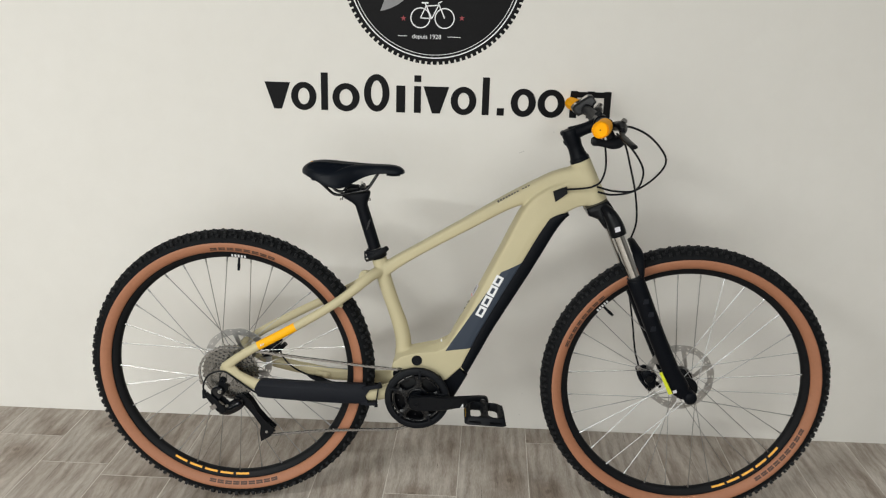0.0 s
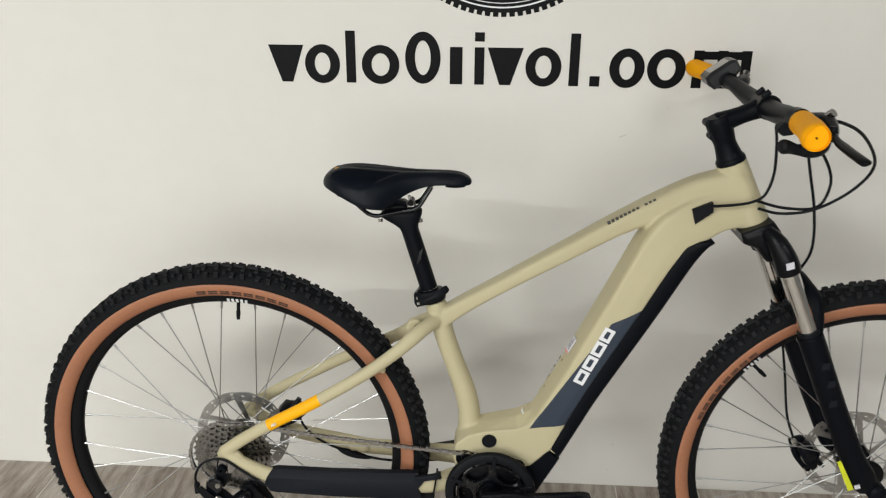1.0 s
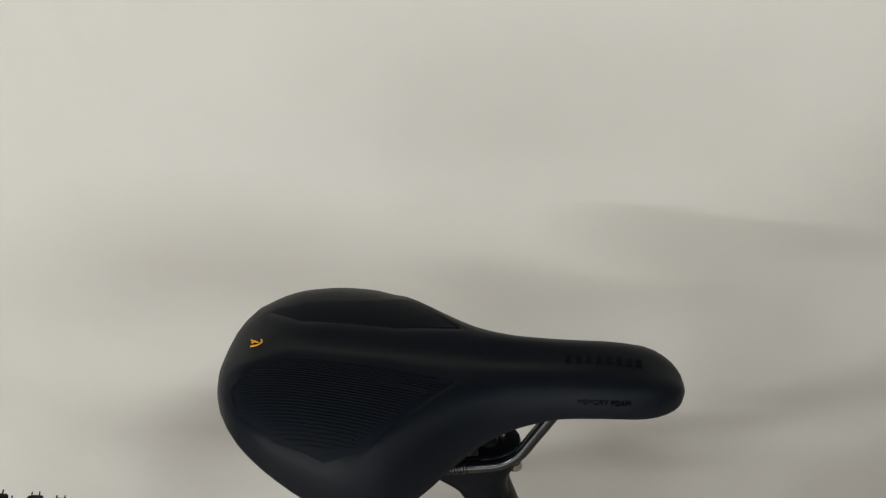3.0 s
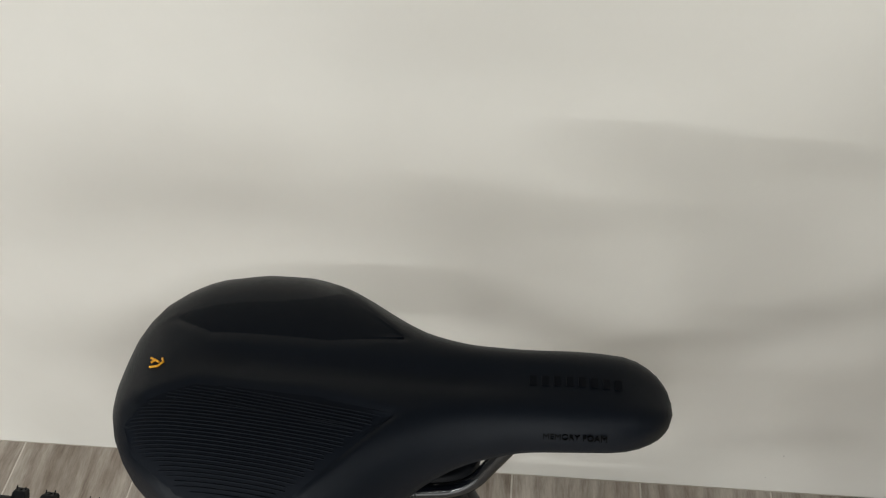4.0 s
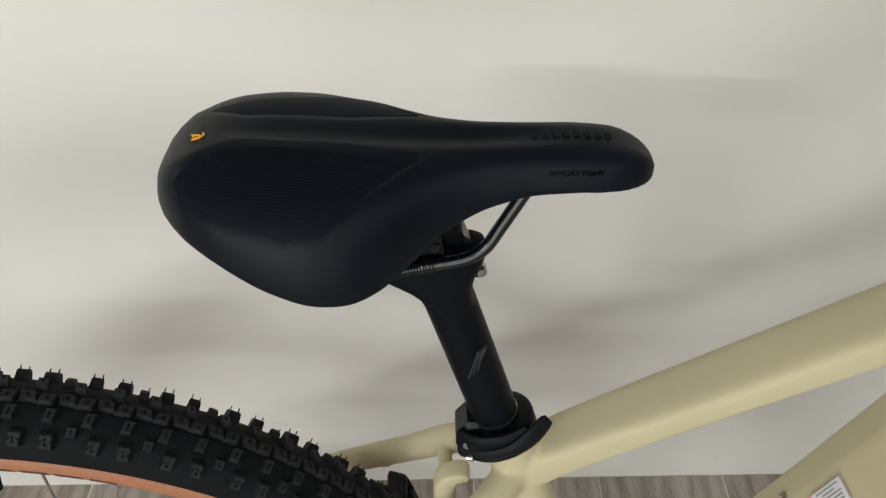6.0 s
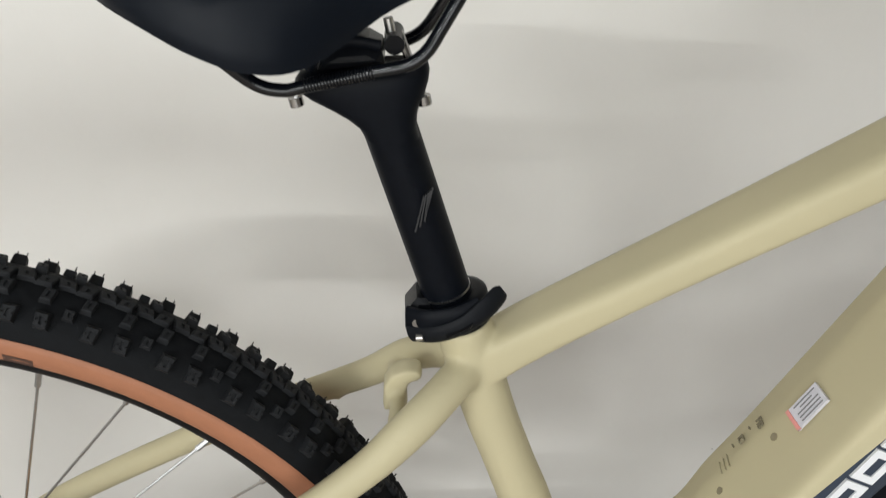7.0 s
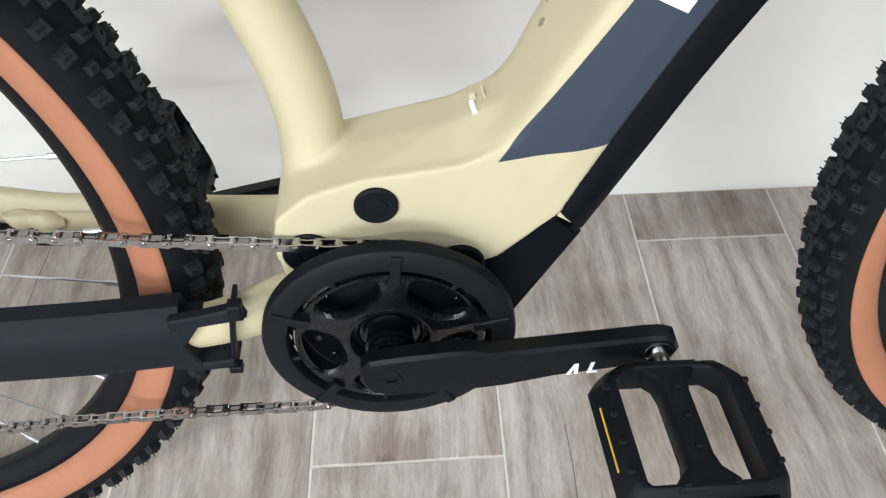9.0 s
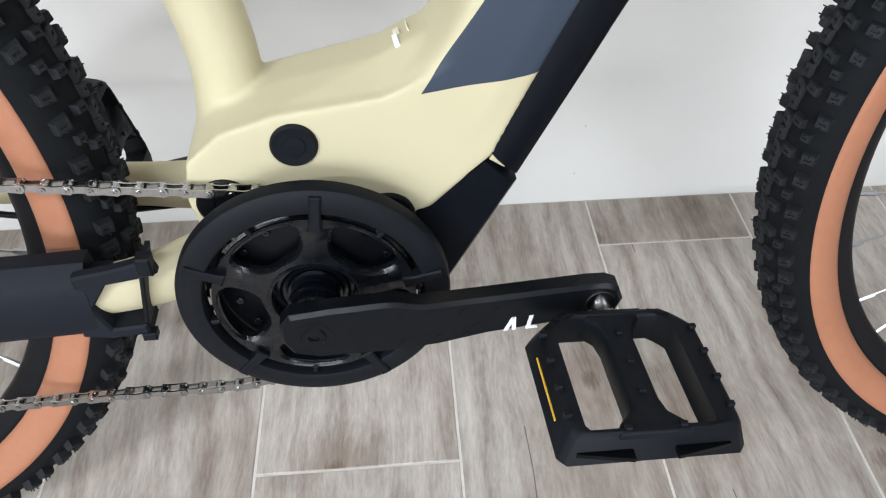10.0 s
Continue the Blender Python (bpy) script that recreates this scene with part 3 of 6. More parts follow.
a = [(0.5945, 0.409), (0.611, 0.392), (0.590, 0.352), (0.571, 0.316), (0.552, 0.292), (0.520, 0.276), (0.480, 0.272), (0.445, 0.284), (0.425, 0.310), (0.425, 0.372), (0.50, 0.372), (0.556, 0.375)]
b = [(x - 0.004 if x > 0.5 else x + 0.004, z + (0.004 if z < 0.3 else 0)) for x, z in a]
rings(mc, [[(x, y, z) for x, z in p] for y, p in ((-0.043, b), (-0.038, a), (0.038, a), (0.043, b))])
part("motor_cover", mc, M_BLACK, frame_ob, "matt black lower motor cover", angle=30)
gap = plate(BM(), [(0.5930, 0.4105), (0.5955, 0.4160), (0.6035, 0.4085), (0.6020, 0.4045)], -0.0440, 0.0440, 0.001)
part("cover_edge", gap, M_FRAME, frame_ob)
cap = BM()
lathe(cap, [(0.0004, -0.0490), (0.0062, -0.0490), (0.0066, -0.0484), (0.0085, -0.0484), (0.0120, -0.0490), (0.0132, -0.0478), (0.0134, -0.042)], 40, (0.483, 0.4285), closed=False)
part("lock_cap", cap, M_PLASTIC, frame_ob, "round black rubber lock cap")
port = plate(BM(), [(0.797, 0.868), (0.829, 0.880), (0.831, 0.864), (0.804, 0.843)], -0.0425, -0.030, 0.001)
part("cable_port", port, M_PLASTIC, frame_ob, "black cable entry plate")

# ---------------------------------------------------------------- wheels


CARC_R, CARC_Y, CARC_H = 0.3335, 0.0290, 0.0275  # middle radius, half width and height of the tyre's section


def tread_mesh():
    """Rubber blocks round the crown: a close middle row, single blocks beside it, small squares and paired shoulder blocks."""
    verts, faces = [], []
    rnd = random.Random(5)

    def block(a, y, w, l, h, skew=0.0, hairs=0, slot=True):
        """A tapered block at angle a, offset y from the middle, w wide, l long, h high, with a sunken slot and moulding hairs."""
        roll = math.asin(max(-0.97, min(0.97, y / CARC_Y)))
        rr = CARC_R + CARC_H * math.cos(roll) - 0.0006
        base = len(verts)
        er, ey = math.cos(roll), math.sin(roll)

        def put(u, v, rise):
            """u across, v along, in metres from the block's middle."""
            along = v + skew * u
            r = rr + er * rise - ey * u
            verts.append((r * math.cos(a + along / rr), y + ey * rise + er * u, r * math.sin(a + along / rr)))

        lift = h * (0.94 + 0.12 * rnd.random())
        for rise, shrink in ((-0.0012, 1.12), (lift * 0.80, 0.94), (lift, 0.80)):
            for u, v in ((-1, -1), (1, -1), (1, 1), (-1, 1)):
                put(u * w / 2 * shrink, v * l / 2 * shrink, rise)
        sides = [(0, 1, 5, 4), (1, 2, 6, 5), (2, 3, 7, 6), (3, 0, 4, 7), (4, 5, 9, 8), (5, 6, 10, 9), (6, 7, 11, 10), (7, 4, 8, 11)]
        if slot:
            for k, depth in ((0.24, 0.0), (0.20, 0.0012)):
                for u, v in ((-1, -1), (1, -1), (1, 1), (-1, 1)):
                    put(u * w * k, v * l * 0.10, lift - depth)
            sides += [(8, 9, 13, 12), (9, 10, 14, 13), (10, 11, 15, 14), (11, 8, 12, 15), (12, 13, 17, 16), (13, 14, 18, 17), (14, 15, 19, 18), (15, 12, 16, 19), (16, 17, 18, 19)]
        else:
            sides.append((8, 9, 10, 11))
        for q in sides:
            faces.append([base + i for i in q])
        for k in range(hairs):
            b = len(verts)
            v0 = (k - 0.5) * l * 0.66
            ln = 0.0018 + 0.0014 * rnd.random()
            lean_u = (rnd.random() - 0.5) * 0.0012
            for rise, wide in ((lift - 0.0005, 0.00042), (lift + ln, 0.00030)):
                for du, dv in ((-1, -1), (1, -1), (1, 1), (-1, 1)):
                    put(du * wide + (lean_u if rise > lift else 0), v0 + dv * wide, rise)
            for q in ((0, 1, 5, 4), (1, 2, 6, 5), (2, 3, 7, 6), (3, 0, 4, 7), (4, 5, 6, 7)):
                faces.append([b + i for i in q])

    n = 98
    step = 2 * math.pi / n
    for i in range(n):
        a = i * step
        block(a, 0.0004, 0.0076, 0.0100, 0.0034, 0.22)
        block(a + 0.5 * step, -0.0004, 0.0076, 0.0096, 0.0034, -0.22)
        for s in (-1, 1):
            j = a + (0.5 * step if s > 0 else 0.0)
            block(j + 0.30 * step, s * 0.0106, 0.0086, 0.0066, 0.0050, 0.16 * s)
            if i % 2:
                block(j + 0.66 * step, s * 0.0176, 0.0066, 0.0064, 0.0046, 0.0, 1 if i % 4 == 1 else 0)
                block(j + 1.22 * step, s * 0.0222, 0.0098, 0.0082, 0.0064, -0.10 * s, 2)
            else:
                block(j + 1.02 * step, s * 0.0222, 0.0098, 0.0082, 0.0064, 0.10 * s, 2)
    me = bpy.data.meshes.new("tread")
    me.from_pydata(verts, [], faces)
    return me


TREAD = tread_mesh()
TREAD.materials.append(M_KNOB)


def spoke_mesh(hub_y, hub_r, rim_r, swing):
    bm = BM()
    a = (hub_r * math.cos(swing), hub_y, hub_r * math.sin(swing))
    b = (rim_r, hub_y * 0.12, 0.0)
    rod(bm, a, b, 0.0010, 6)
    d = (Vector(a) - Vector(b)).normalized()
    rod(bm, b, Vector(b) + d * 0.012, 0.0021, 6)
    me = finish(bm)
    me.materials.append(M_SPOKE)
    return me


def disc_mesh(r=0.090):
    """Wavy brake rotor with holes between its ring and bent arms."""
    bm = BM()
    n = 168
    outer = [r * (1 - 0.016 * (0.5 + 0.5 * math.cos(12 * 2 * math.pi * i / n))) for i in range(n)]
    inner = [r * 0.805 * (1 + 0.014 * math.cos(12 * 2 * math.pi * i / n)) for i in range(n)]
    y0, y1 = -0.0009, 0.0009
    hole = lambda i: (i % 7) in (2, 3)
    for i in range(n):
        j = (i + 1) % n
        a, b = 2 * math.pi * i / n, 2 * math.pi * (i + 1) / n
        mids = (0.42, 0.58) if (i // 7) % 2 else (0.22, 0.38)
        spans = [(0.0, 1.0)] if not hole(i) else [(0.0, mids[0]), (mids[1], mids[1] + 0.0001 + (0.28 if (i // 7) % 2 == 0 else 0.0)), (0.86 if (i // 7) % 2 == 0 else mids[1], 1.0)]
        for f0, f1 in spans:
            quad = []
            for ang, k in ((a, i), (b, j)):
                for f in (f0, f1):
                    q = inner[k] + (outer[k] - inner[k]) * f
                    quad.append((q * math.cos(ang), q * math.sin(ang)))
            plate(bm, [quad[0], quad[1], quad[3], quad[2]], y0, y1)
    for k in range(6):
        t = k * 60
        pts = arc(0, 0, 0.030, t - 10, t + 10, 3) + arc(0, 0, r * 0.815, t + 34, t + 24, 3)
        plate(bm, pts, y0 * 0.9, y1 * 0.9)
    ring_plate(bm, (0, 0), 0.018, 0.0315, y0 * 1.3, y1 * 1.3, n=36)
    return finish(bm)


DISC = disc_mesh()
DISC.materials.append(M_DISC)


def tooth_ring(r, teeth, y0, y1, inner):
    """A sprocket: a toothed plate with a hole in its middle."""
    bm = BM()
    pts = []
    for i in range(teeth):
        for f, q in ((0.0, r - 0.0035), (0.3, r - 0.0035), (0.45, r), (0.6, r), (0.8, r - 0.0035)):
            a = 2 * math.pi * (i + f) / teeth
            pts.append((a, q))
    k = len(pts)
    vs = [[bm.verts.new((q * math.cos(a), y, q * math.sin(a))) for a, q in pts] for y in (y0, y1)]
    vi = [[bm.verts.new((inner * math.cos(a), y, inner * math.sin(a))) for a, q in pts] for y in (y0, y1)]
    for i in range(k):
        j = (i + 1) % k
        bm.faces.new((vs[0][i], vs[0][j], vs[1][j], vs[1][i]))
        bm.faces.new((vs[0][i], vi[0][i], vi[0][j], vs[0][j]))
        bm.faces.new((vs[1][i], vs[1][j], vi[1][j], vi[1][i]))
        bm.faces.new((vi[0][i], vi[1][i], vi[1][j], vi[0][j]))
    return bm


def wheel(name, axle, valve_angle, rear, seed):
    rim = BM()
    half_rim = [(0.2940, 0.0035), (0.2955, 0.0068), (0.3000, 0.0104), (0.3065, 0.0134), (0.3118, 0.0146), (0.3124, 0.0128), (0.3060, 0.0112)]
    lathe(rim, [(r, -y) for r, y in half_rim] + [(r, y) for r, y in reversed(half_rim)], 120)
    w = part(name, rim, M_RIM, bike, "29-inch spoked wheel with black rim and tan-walled tyre", pose(axle[0], axle[2], axle[1], 0, 0, axle[3]) @ pose(0, 0, 0, 0, -valve_angle, 0))
    prof = []
    for k in range(33):
        a = radians(-148 + 296 * k / 32)
        prof.append((CARC_R + CARC_H * math.cos(a), CARC_Y * math.sin(a)))
    tyre = part("tyre", lathe(BM(), prof, 150, closed=False), M_TYRE, w, "black knobbly rubber tyre", angle=60)
    for s in (-1, 1):
        tw = [(0.3362, s * 0.0287)] + [(CARC_R + (CARC_H + 0.0006) * math.cos(radians(g)), s * (CARC_Y + 0.0008) * math.sin(radians(g))) for g in np.linspace(86, 142, 8)] + [(0.3115, s * 0.0160)]
        part("sidewall_band", lathe(BM(), tw, 150, closed=False), M_TAN, w, "tan rubber sidewall band", angle=60)
    part("tread", TREAD, M_KNOB, w, "black tread blocks with moulding hairs", pose(0, 0, 0, 0, seed, 0), kind="stuff")
    # dark bars of sidewall print
    for start, count, size in ((-17 if rear else -4, 8, 3.0), (172, 9, 3.1)):
        for k in range(count):
            pr = BM()
            a0 = start + 3.7 * k
            loops = [[(r * math.cos(radians(a)), y, r * math.sin(radians(a))) for r, y in ((0.3165, -0.0243), (0.3245, -0.0285), (0.3245, -0.0272), (0.3165, -0.0230))] for a in (a0, a0 + size / 2, a0 + size)]
            rings(pr, loops)
            part("print_bar", pr, M_TANPRINT, w)
    for k in range(5):
        pr = BM()
        rings(pr, [[(r * math.cos(radians(a)), y, r * math.sin(radians(a))) for r, y in ((0.2990, -0.0103), (0.3035, -0.0127), (0.3035, -0.0112), (0.2990, -0.0088))] for a in np.linspace(152 + 8 * k, 158.5 + 8 * k, 5)])
        part("rim_print", pr, M_AMBERPRINT, w, "small amber rim print")
    pr = BM()
    for k in range(5):
        rings(pr, [[(r * math.cos(radians(a)), y, r * math.sin(radians(a))) for r, y in ((0.2965, -0.0085), (0.3040, -0.0129), (0.3040, -0.0114), (0.2965, -0.0070))] for a in np.linspace(-3.6 + 1.5 * k, -2.7 + 1.5 * k, 3)])
    part("rim_label", pr, M_WHITE, w, "white rim label")
    flange = ((-0.026, 0.029), (0.034, 0.029)) if rear else ((-0.030, 0.027), (0.027, 0.029))
    for side_i, (hy, hr) in enumerate(flange):
        for swing in (-1, 1):
            me = spoke_mesh(hy, hr, 0.2945, -swing * radians(68))
            for k in range(8):
                part("spoke", me, M_SPOKE, w, m=pose(0, 0, 0, 0, -(k * 45 + 5.625 + 22.5 * (swing > 0) + 11.25 * side_i), 0))
    hub = BM()
    lathe(hub, [(0.0004, -0.062), (0.010, -0.062), (0.011, -0.05), (0.0125, -0.034), (0.0305, -0.031), (0.0305, -0.027), (0.017, -0.022), (0.015, 0.018), (0.0305, 0.025), (0.0305, 0.029), (0.020, 0.036), (0.018, 0.042), (0.010, 0.050), (0.010, 0.062), (0.0004, 0.062)], 40, closed=False)
    part("hub", hub, M_SATIN, w, "black hub")
    part("brake_disc", DISC, M_DISC, w, "drilled steel brake disc", pose(0, 0.040 if rear else 0.042, 0, 0, 20, 0))
    v = BM()
    rod(v, (0.295, 0, 0), (0.272, 0, 0), 0.0032, 8)
    rod(v, (0.275, 0, 0), (0.260, 0, 0), 0.0042, 8, 0.0030)
    part("valve", v, M_PLASTIC, w, "black valve with cap")
    if rear:
        for k, teeth in enumerate((36, 32, 28, 24, 21, 18, 15, 13, 11)):
            y = -0.032 - 0.0042 * k
            r = teeth * 0.0127 / (2 * math.pi) + 0.001
            part("sprocket", tooth_ring(r, teeth, y - 0.0009, y + 0.0009, max(0.017, r * (0.62 if k < 4 else 0.55))), M_COG, w, "toothed steel sprocket" if k == 0 else "", smooth=False)
        part("freehub", lathe(BM(), [(0.0004, -0.070), (0.016, -0.070), (0.018, -0.066), (0.018, -0.028)], 28, closed=False), M_DULLSTEEL, w)
    return w


wheel("rear_wheel", (0.009, 0.376, -0.008, 0.7), 85.5, True, 3.0)
wheel("front_wheel", (1.1637, 0.3724, 0.006, -1.26), 137.6, False, 40.0)

# ---------------------------------------------------------------- fork, stem and bar
ax = Vector((0.9065 - 0.8605, 0, 0.8335 - 0.9385)).normalized()
fork = BM()
plate(fork, [(0.878, 0.830), (0.928, 0.851), (0.940, 0.836), (0.954, 0.812), (0.958, 0.786), (0.946, 0.778), (0.924, 0.784), (0.906, 0.806), (0.884, 0.813)], -0.050, 0.050, 0.006)
for s in (-1, 1):
    tube(fork, [(0.918, s * 0.046, 0.836, 0.011), (0.933, s * 0.059, 0.819, 0.0160), (0.9465, s * 0.066, 0.794, 0.0190), (0.9535, s * 0.066, 0.776, 0.0195), (0.9545, s * 0.066, 0.7735, 0.0180)], 20, 3)
fork_ob = part("suspension_fork", fork, M_SATIN, bike, "black suspension fork with chromed stanchions", angle=45)
top_l, low_l = Vector((0.9425, 0, 0.800)), Vector((1.1330, 0, 0.3800))
leg = (low_l - top_l).normalized()
for s in (-1, 1):
    c0, c1 = top_l + Vector((0, s * 0.066, 0)), top_l + leg * 0.17 + Vector((0, s * 0.066, 0))
    part("stanchion", rod(BM(), c0, c1, 0.0150, 24), M_CHROME, fork_ob, "polished chromed stanchion")
    lo = BM()
    p = lambda d, f=0.0: top_l + leg * d + Vector((f, s * 0.066, 0))
    tube(lo, [(*p(0.146), 0.0195), (*p(0.150), 0.021), (*p(0.19), 0.021), (*p(0.30), 0.0205), (*p(0.40, 0.003), 0.018, 0.021), (*p(0.445, 0.008), 0.015, 0.024), (*p(0.468, 0.012), 0.010, 0.016)], 20, 4)
    lathe(lo, [(0.0004, s * 0.050), (0.016, s * 0.050), (0.0165, s * 0.054), (0.0165, s * 0.074), (0.012, s * 0.079), (0.0004, s * 0.079)], 28, F_AXLE, closed=False)
    lower = part("fork_lower", lo, M_BLACK, fork_ob, "matt black lower leg", angle=50)
    part("wiper_seal", rod(BM(), p(0.138), p(0.150), 0.0182, 20), M_PLASTIC, lower)
    for d in (0.20, 0.235, 0.275):
        bl = BM()
        q = p(d, 0.004 * (1 if d < 0.24 else -1))
        plate(bl, [(q.x - 0.006, q.z - 0.007), (q.x + 0.007, q.z - 0.004), (q.x + 0.006, q.z + 0.008), (q.x - 0.005, q.z + 0.006)], s * 0.0866, s * 0.0873)
        part("leg_print", bl, M_RUBBERPAD, lower)
br = BM()
c = top_l + leg * 0.172
tube(br, [(c.x - 0.004, -0.074, c.z - 0.012, 0.009), (c.x - 0.002, -0.064, c.z + 0.040, 0.013, 0.009), (c.x - 0.006, -0.045, c.z + 0.078, 0.015, 0.009), (c.x - 0.012, -0.020, c.z + 0.096, 0.010, 0.009), (c.x - 0.014, 0, c.z + 0.100, 0.010, 0.009), (c.x - 0.012, 0.020, c.z + 0.096, 0.010, 0.009), (c.x - 0.006, 0.045, c.z + 0.078, 0.015, 0.009), (c.x - 0.002, 0.064, c.z + 0.040, 0.013, 0.009), (c.x - 0.004, 0.074, c.z - 0.012, 0.009)], 14, 5, up=(1, 0, 0))
part("fork_bridge", br, M_BLACK, fork_ob, "matt black fork bridge")
mk = plate(BM(), [(0.940, 0.795), (0.952, 0.799), (0.9545, 0.788), (0.943, 0.784)], -0.0862, -0.0848)
part("crown_badge", mk, M_SILVER, fork_ob, "small pale badge")
lm = BM()
plate(lm, [(1.078, 0.437), (1.084, 0.440), (1.115, 0.384), (1.106, 0.380)], -0.0845, -0.0838)
part("fork_print", lm, M_LIME, fork_ob, "lime strip print")
sq = plate(BM(), [(1.117, 0.384), (1.126, 0.387), (1.123, 0.394), (1.114, 0.391)], -0.0848, -0.0840)
part("fork_print", sq, M_SILVER, fork_ob, "pale square print")


def caliper(parent, cx, cz, tilt, y):
    """Two rounded halves round the disc, with bolts, a banjo and a mount."""
    c = BM()
    outline = [(-0.030, -0.008), (-0.027, 0.005), (-0.013, 0.015), (0.004, 0.018), (0.015, 0.011), (0.028, 0.004), (0.030, -0.006), (0.018, -0.012), (-0.018, -0.014)]
    plate(c, outline, -0.0235, -0.0060, 0.0035)
    plate(c, [(x * 0.92, z) for x, z in outline], 0.0060, 0.0225, 0.0035)
    plate(c, [(-0.014, 0.006), (-0.012, 0.0170), (0.004, 0.0205), (0.013, 0.0120), (0.010, 0.004)], -0.0200, 0.0200, 0.002)
    ob = part("brake_caliper", c, M_BLACK, parent, "black disc brake caliper", pose(cx, y, cz, 0, tilt, 0), angle=50)
    for cy0, cy1 in ((-0.0275, -0.021), (0.019, 0.025)):
        part("piston_cap", lathe(BM(), [(0.0004, cy0), (0.0085, cy0), (0.0110, (cy0 + cy1) / 2), (0.0110, cy1), (0.0004, cy1)], 24, (-0.003, 0.001), closed=False), M_SATIN, ob)
    part("hose_banjo", rod(BM(), (0.018, -0.010, 0.008), (0.040, -0.004, 0.015), 0.0050, 12), M_SATIN, ob)
    part("pad_pin", rod(BM(), (-0.016, -0.024, 0.014), (-0.016, 0.022, 0.014), 0.0022, 8), M_DULLSTEEL, ob)
    part("caliper_mount", tube(BM(), [(-0.034, 0.004, -0.014, 0.006, 0.006), (0.0, 0.004, -0.019, 0.007, 0.006), (0.034, 0.004, -0.014, 0.006, 0.006)], 12, 4), M_BLACK, ob, "black caliper mount")
    for bx in (-0.032, 0.032):
        part("bolt", lathe(BM(), [(0.0012, -0.0080), (0.0018, -0.0100), (0.0046, -0.0100), (0.0052, -0.0070), (0.0052, 0.0)], 16, (bx, -0.012), closed=False), M_STEEL if bx < 0 else M_SATIN, ob, "round bolt head")
    return ob


caliper(fork_ob, 1.084, 0.372, 60, 0.050)

steer = BM()
tube(steer, [(0.8635, 0, 0.932, 0.0235), (0.8585, 0, 0.9435, 0.0240), (0.8560, 0, 0.9490, 0.0205), (0.8470, 0, 0.969, 0.0175), (0.8420, 0, 0.981, 0.0190), (0.8320, 0, 1.0040, 0.0205), (0.8285, 0, 1.012, 0.0180)], 22, 3)
tube(steer, [(0.833, 0, 1.000, 0.0170, 0.0180), (0.868, 0, 1.0145, 0.0150, 0.0140), (0.893, 0, 1.0255, 0.0190, 0.0165)], 18, 3)
stem_ob = part("stem", steer, M_BLACK, bike, "matt black handlebar stem and spacers", angle=50)
for dz in (0.0, -0.021):
    part("clamp_bolt", rod(BM(), (0.8165 + 0.009 * (dz < 0), -0.011, 1.001 + dz), (0.8165 + 0.009 * (dz < 0), 0.011, 1.001 + dz), 0.0068, 14), M_PLASTIC, stem_ob)
part("face_plate", tube(BM(), [(0.903, -0.021, 1.0295, 0.0195), (0.903, 0.021, 1.0295, 0.0195)], 22, 1, up=(1, 0, 0)), M_SATIN, stem_ob, "black bar clamp")
for by in (-0.015, 0.015):
    for bx, bz in ((0.898, 1.0500), (0.917, 1.0130)):
        part("face_bolt", rod(BM(), (bx - 0.006, by, bz - 0.005), (bx + 0.004, by, bz + 0.004), 0.0048, 12), M_PLASTIC, stem_ob)
bar = BM()
half = [(0.902, 0.0, 1.0285, 0.0158), (0.902, 0.05, 1.0285, 0.0158), (0.898, 0.10, 1.033, 0.0150), (0.891, 0.16, 1.0415, 0.0125), (0.885, 0.22, 1.044, 0.0112), (0.873, 0.30, 1.046, 0.0112), (0.8595, 0.357, 1.048, 0.0112)]
core = half[:-1] + [(0.8605, 0.350, 1.0478, 0.0112)]
tube(bar, [(x, -y, z, r) for x, y, z, r in reversed(core[1:])] + core, 18, 5, up=(1, 0, 0))
bar_ob = part("handlebar", bar, M_BLACK, bike, "wide matt black riser handlebar", pose(0.872, 0, 0) @ pose(0, 0, 0, 0, 0, -2.2) @ pose(-0.872, 0, 0))


def along_bar(y, s):
    for (xa, ya, za, _), (xb, yb, zb, _) in zip(half, half[1:]):
        if ya <= y <= yb:
            f = (y - ya) / (yb - ya)
            return Vector((xa + (xb - xa) * f, s * y, za + (zb - za) * f))
    return Vector((0.8595, s * 0.357, 1.048))


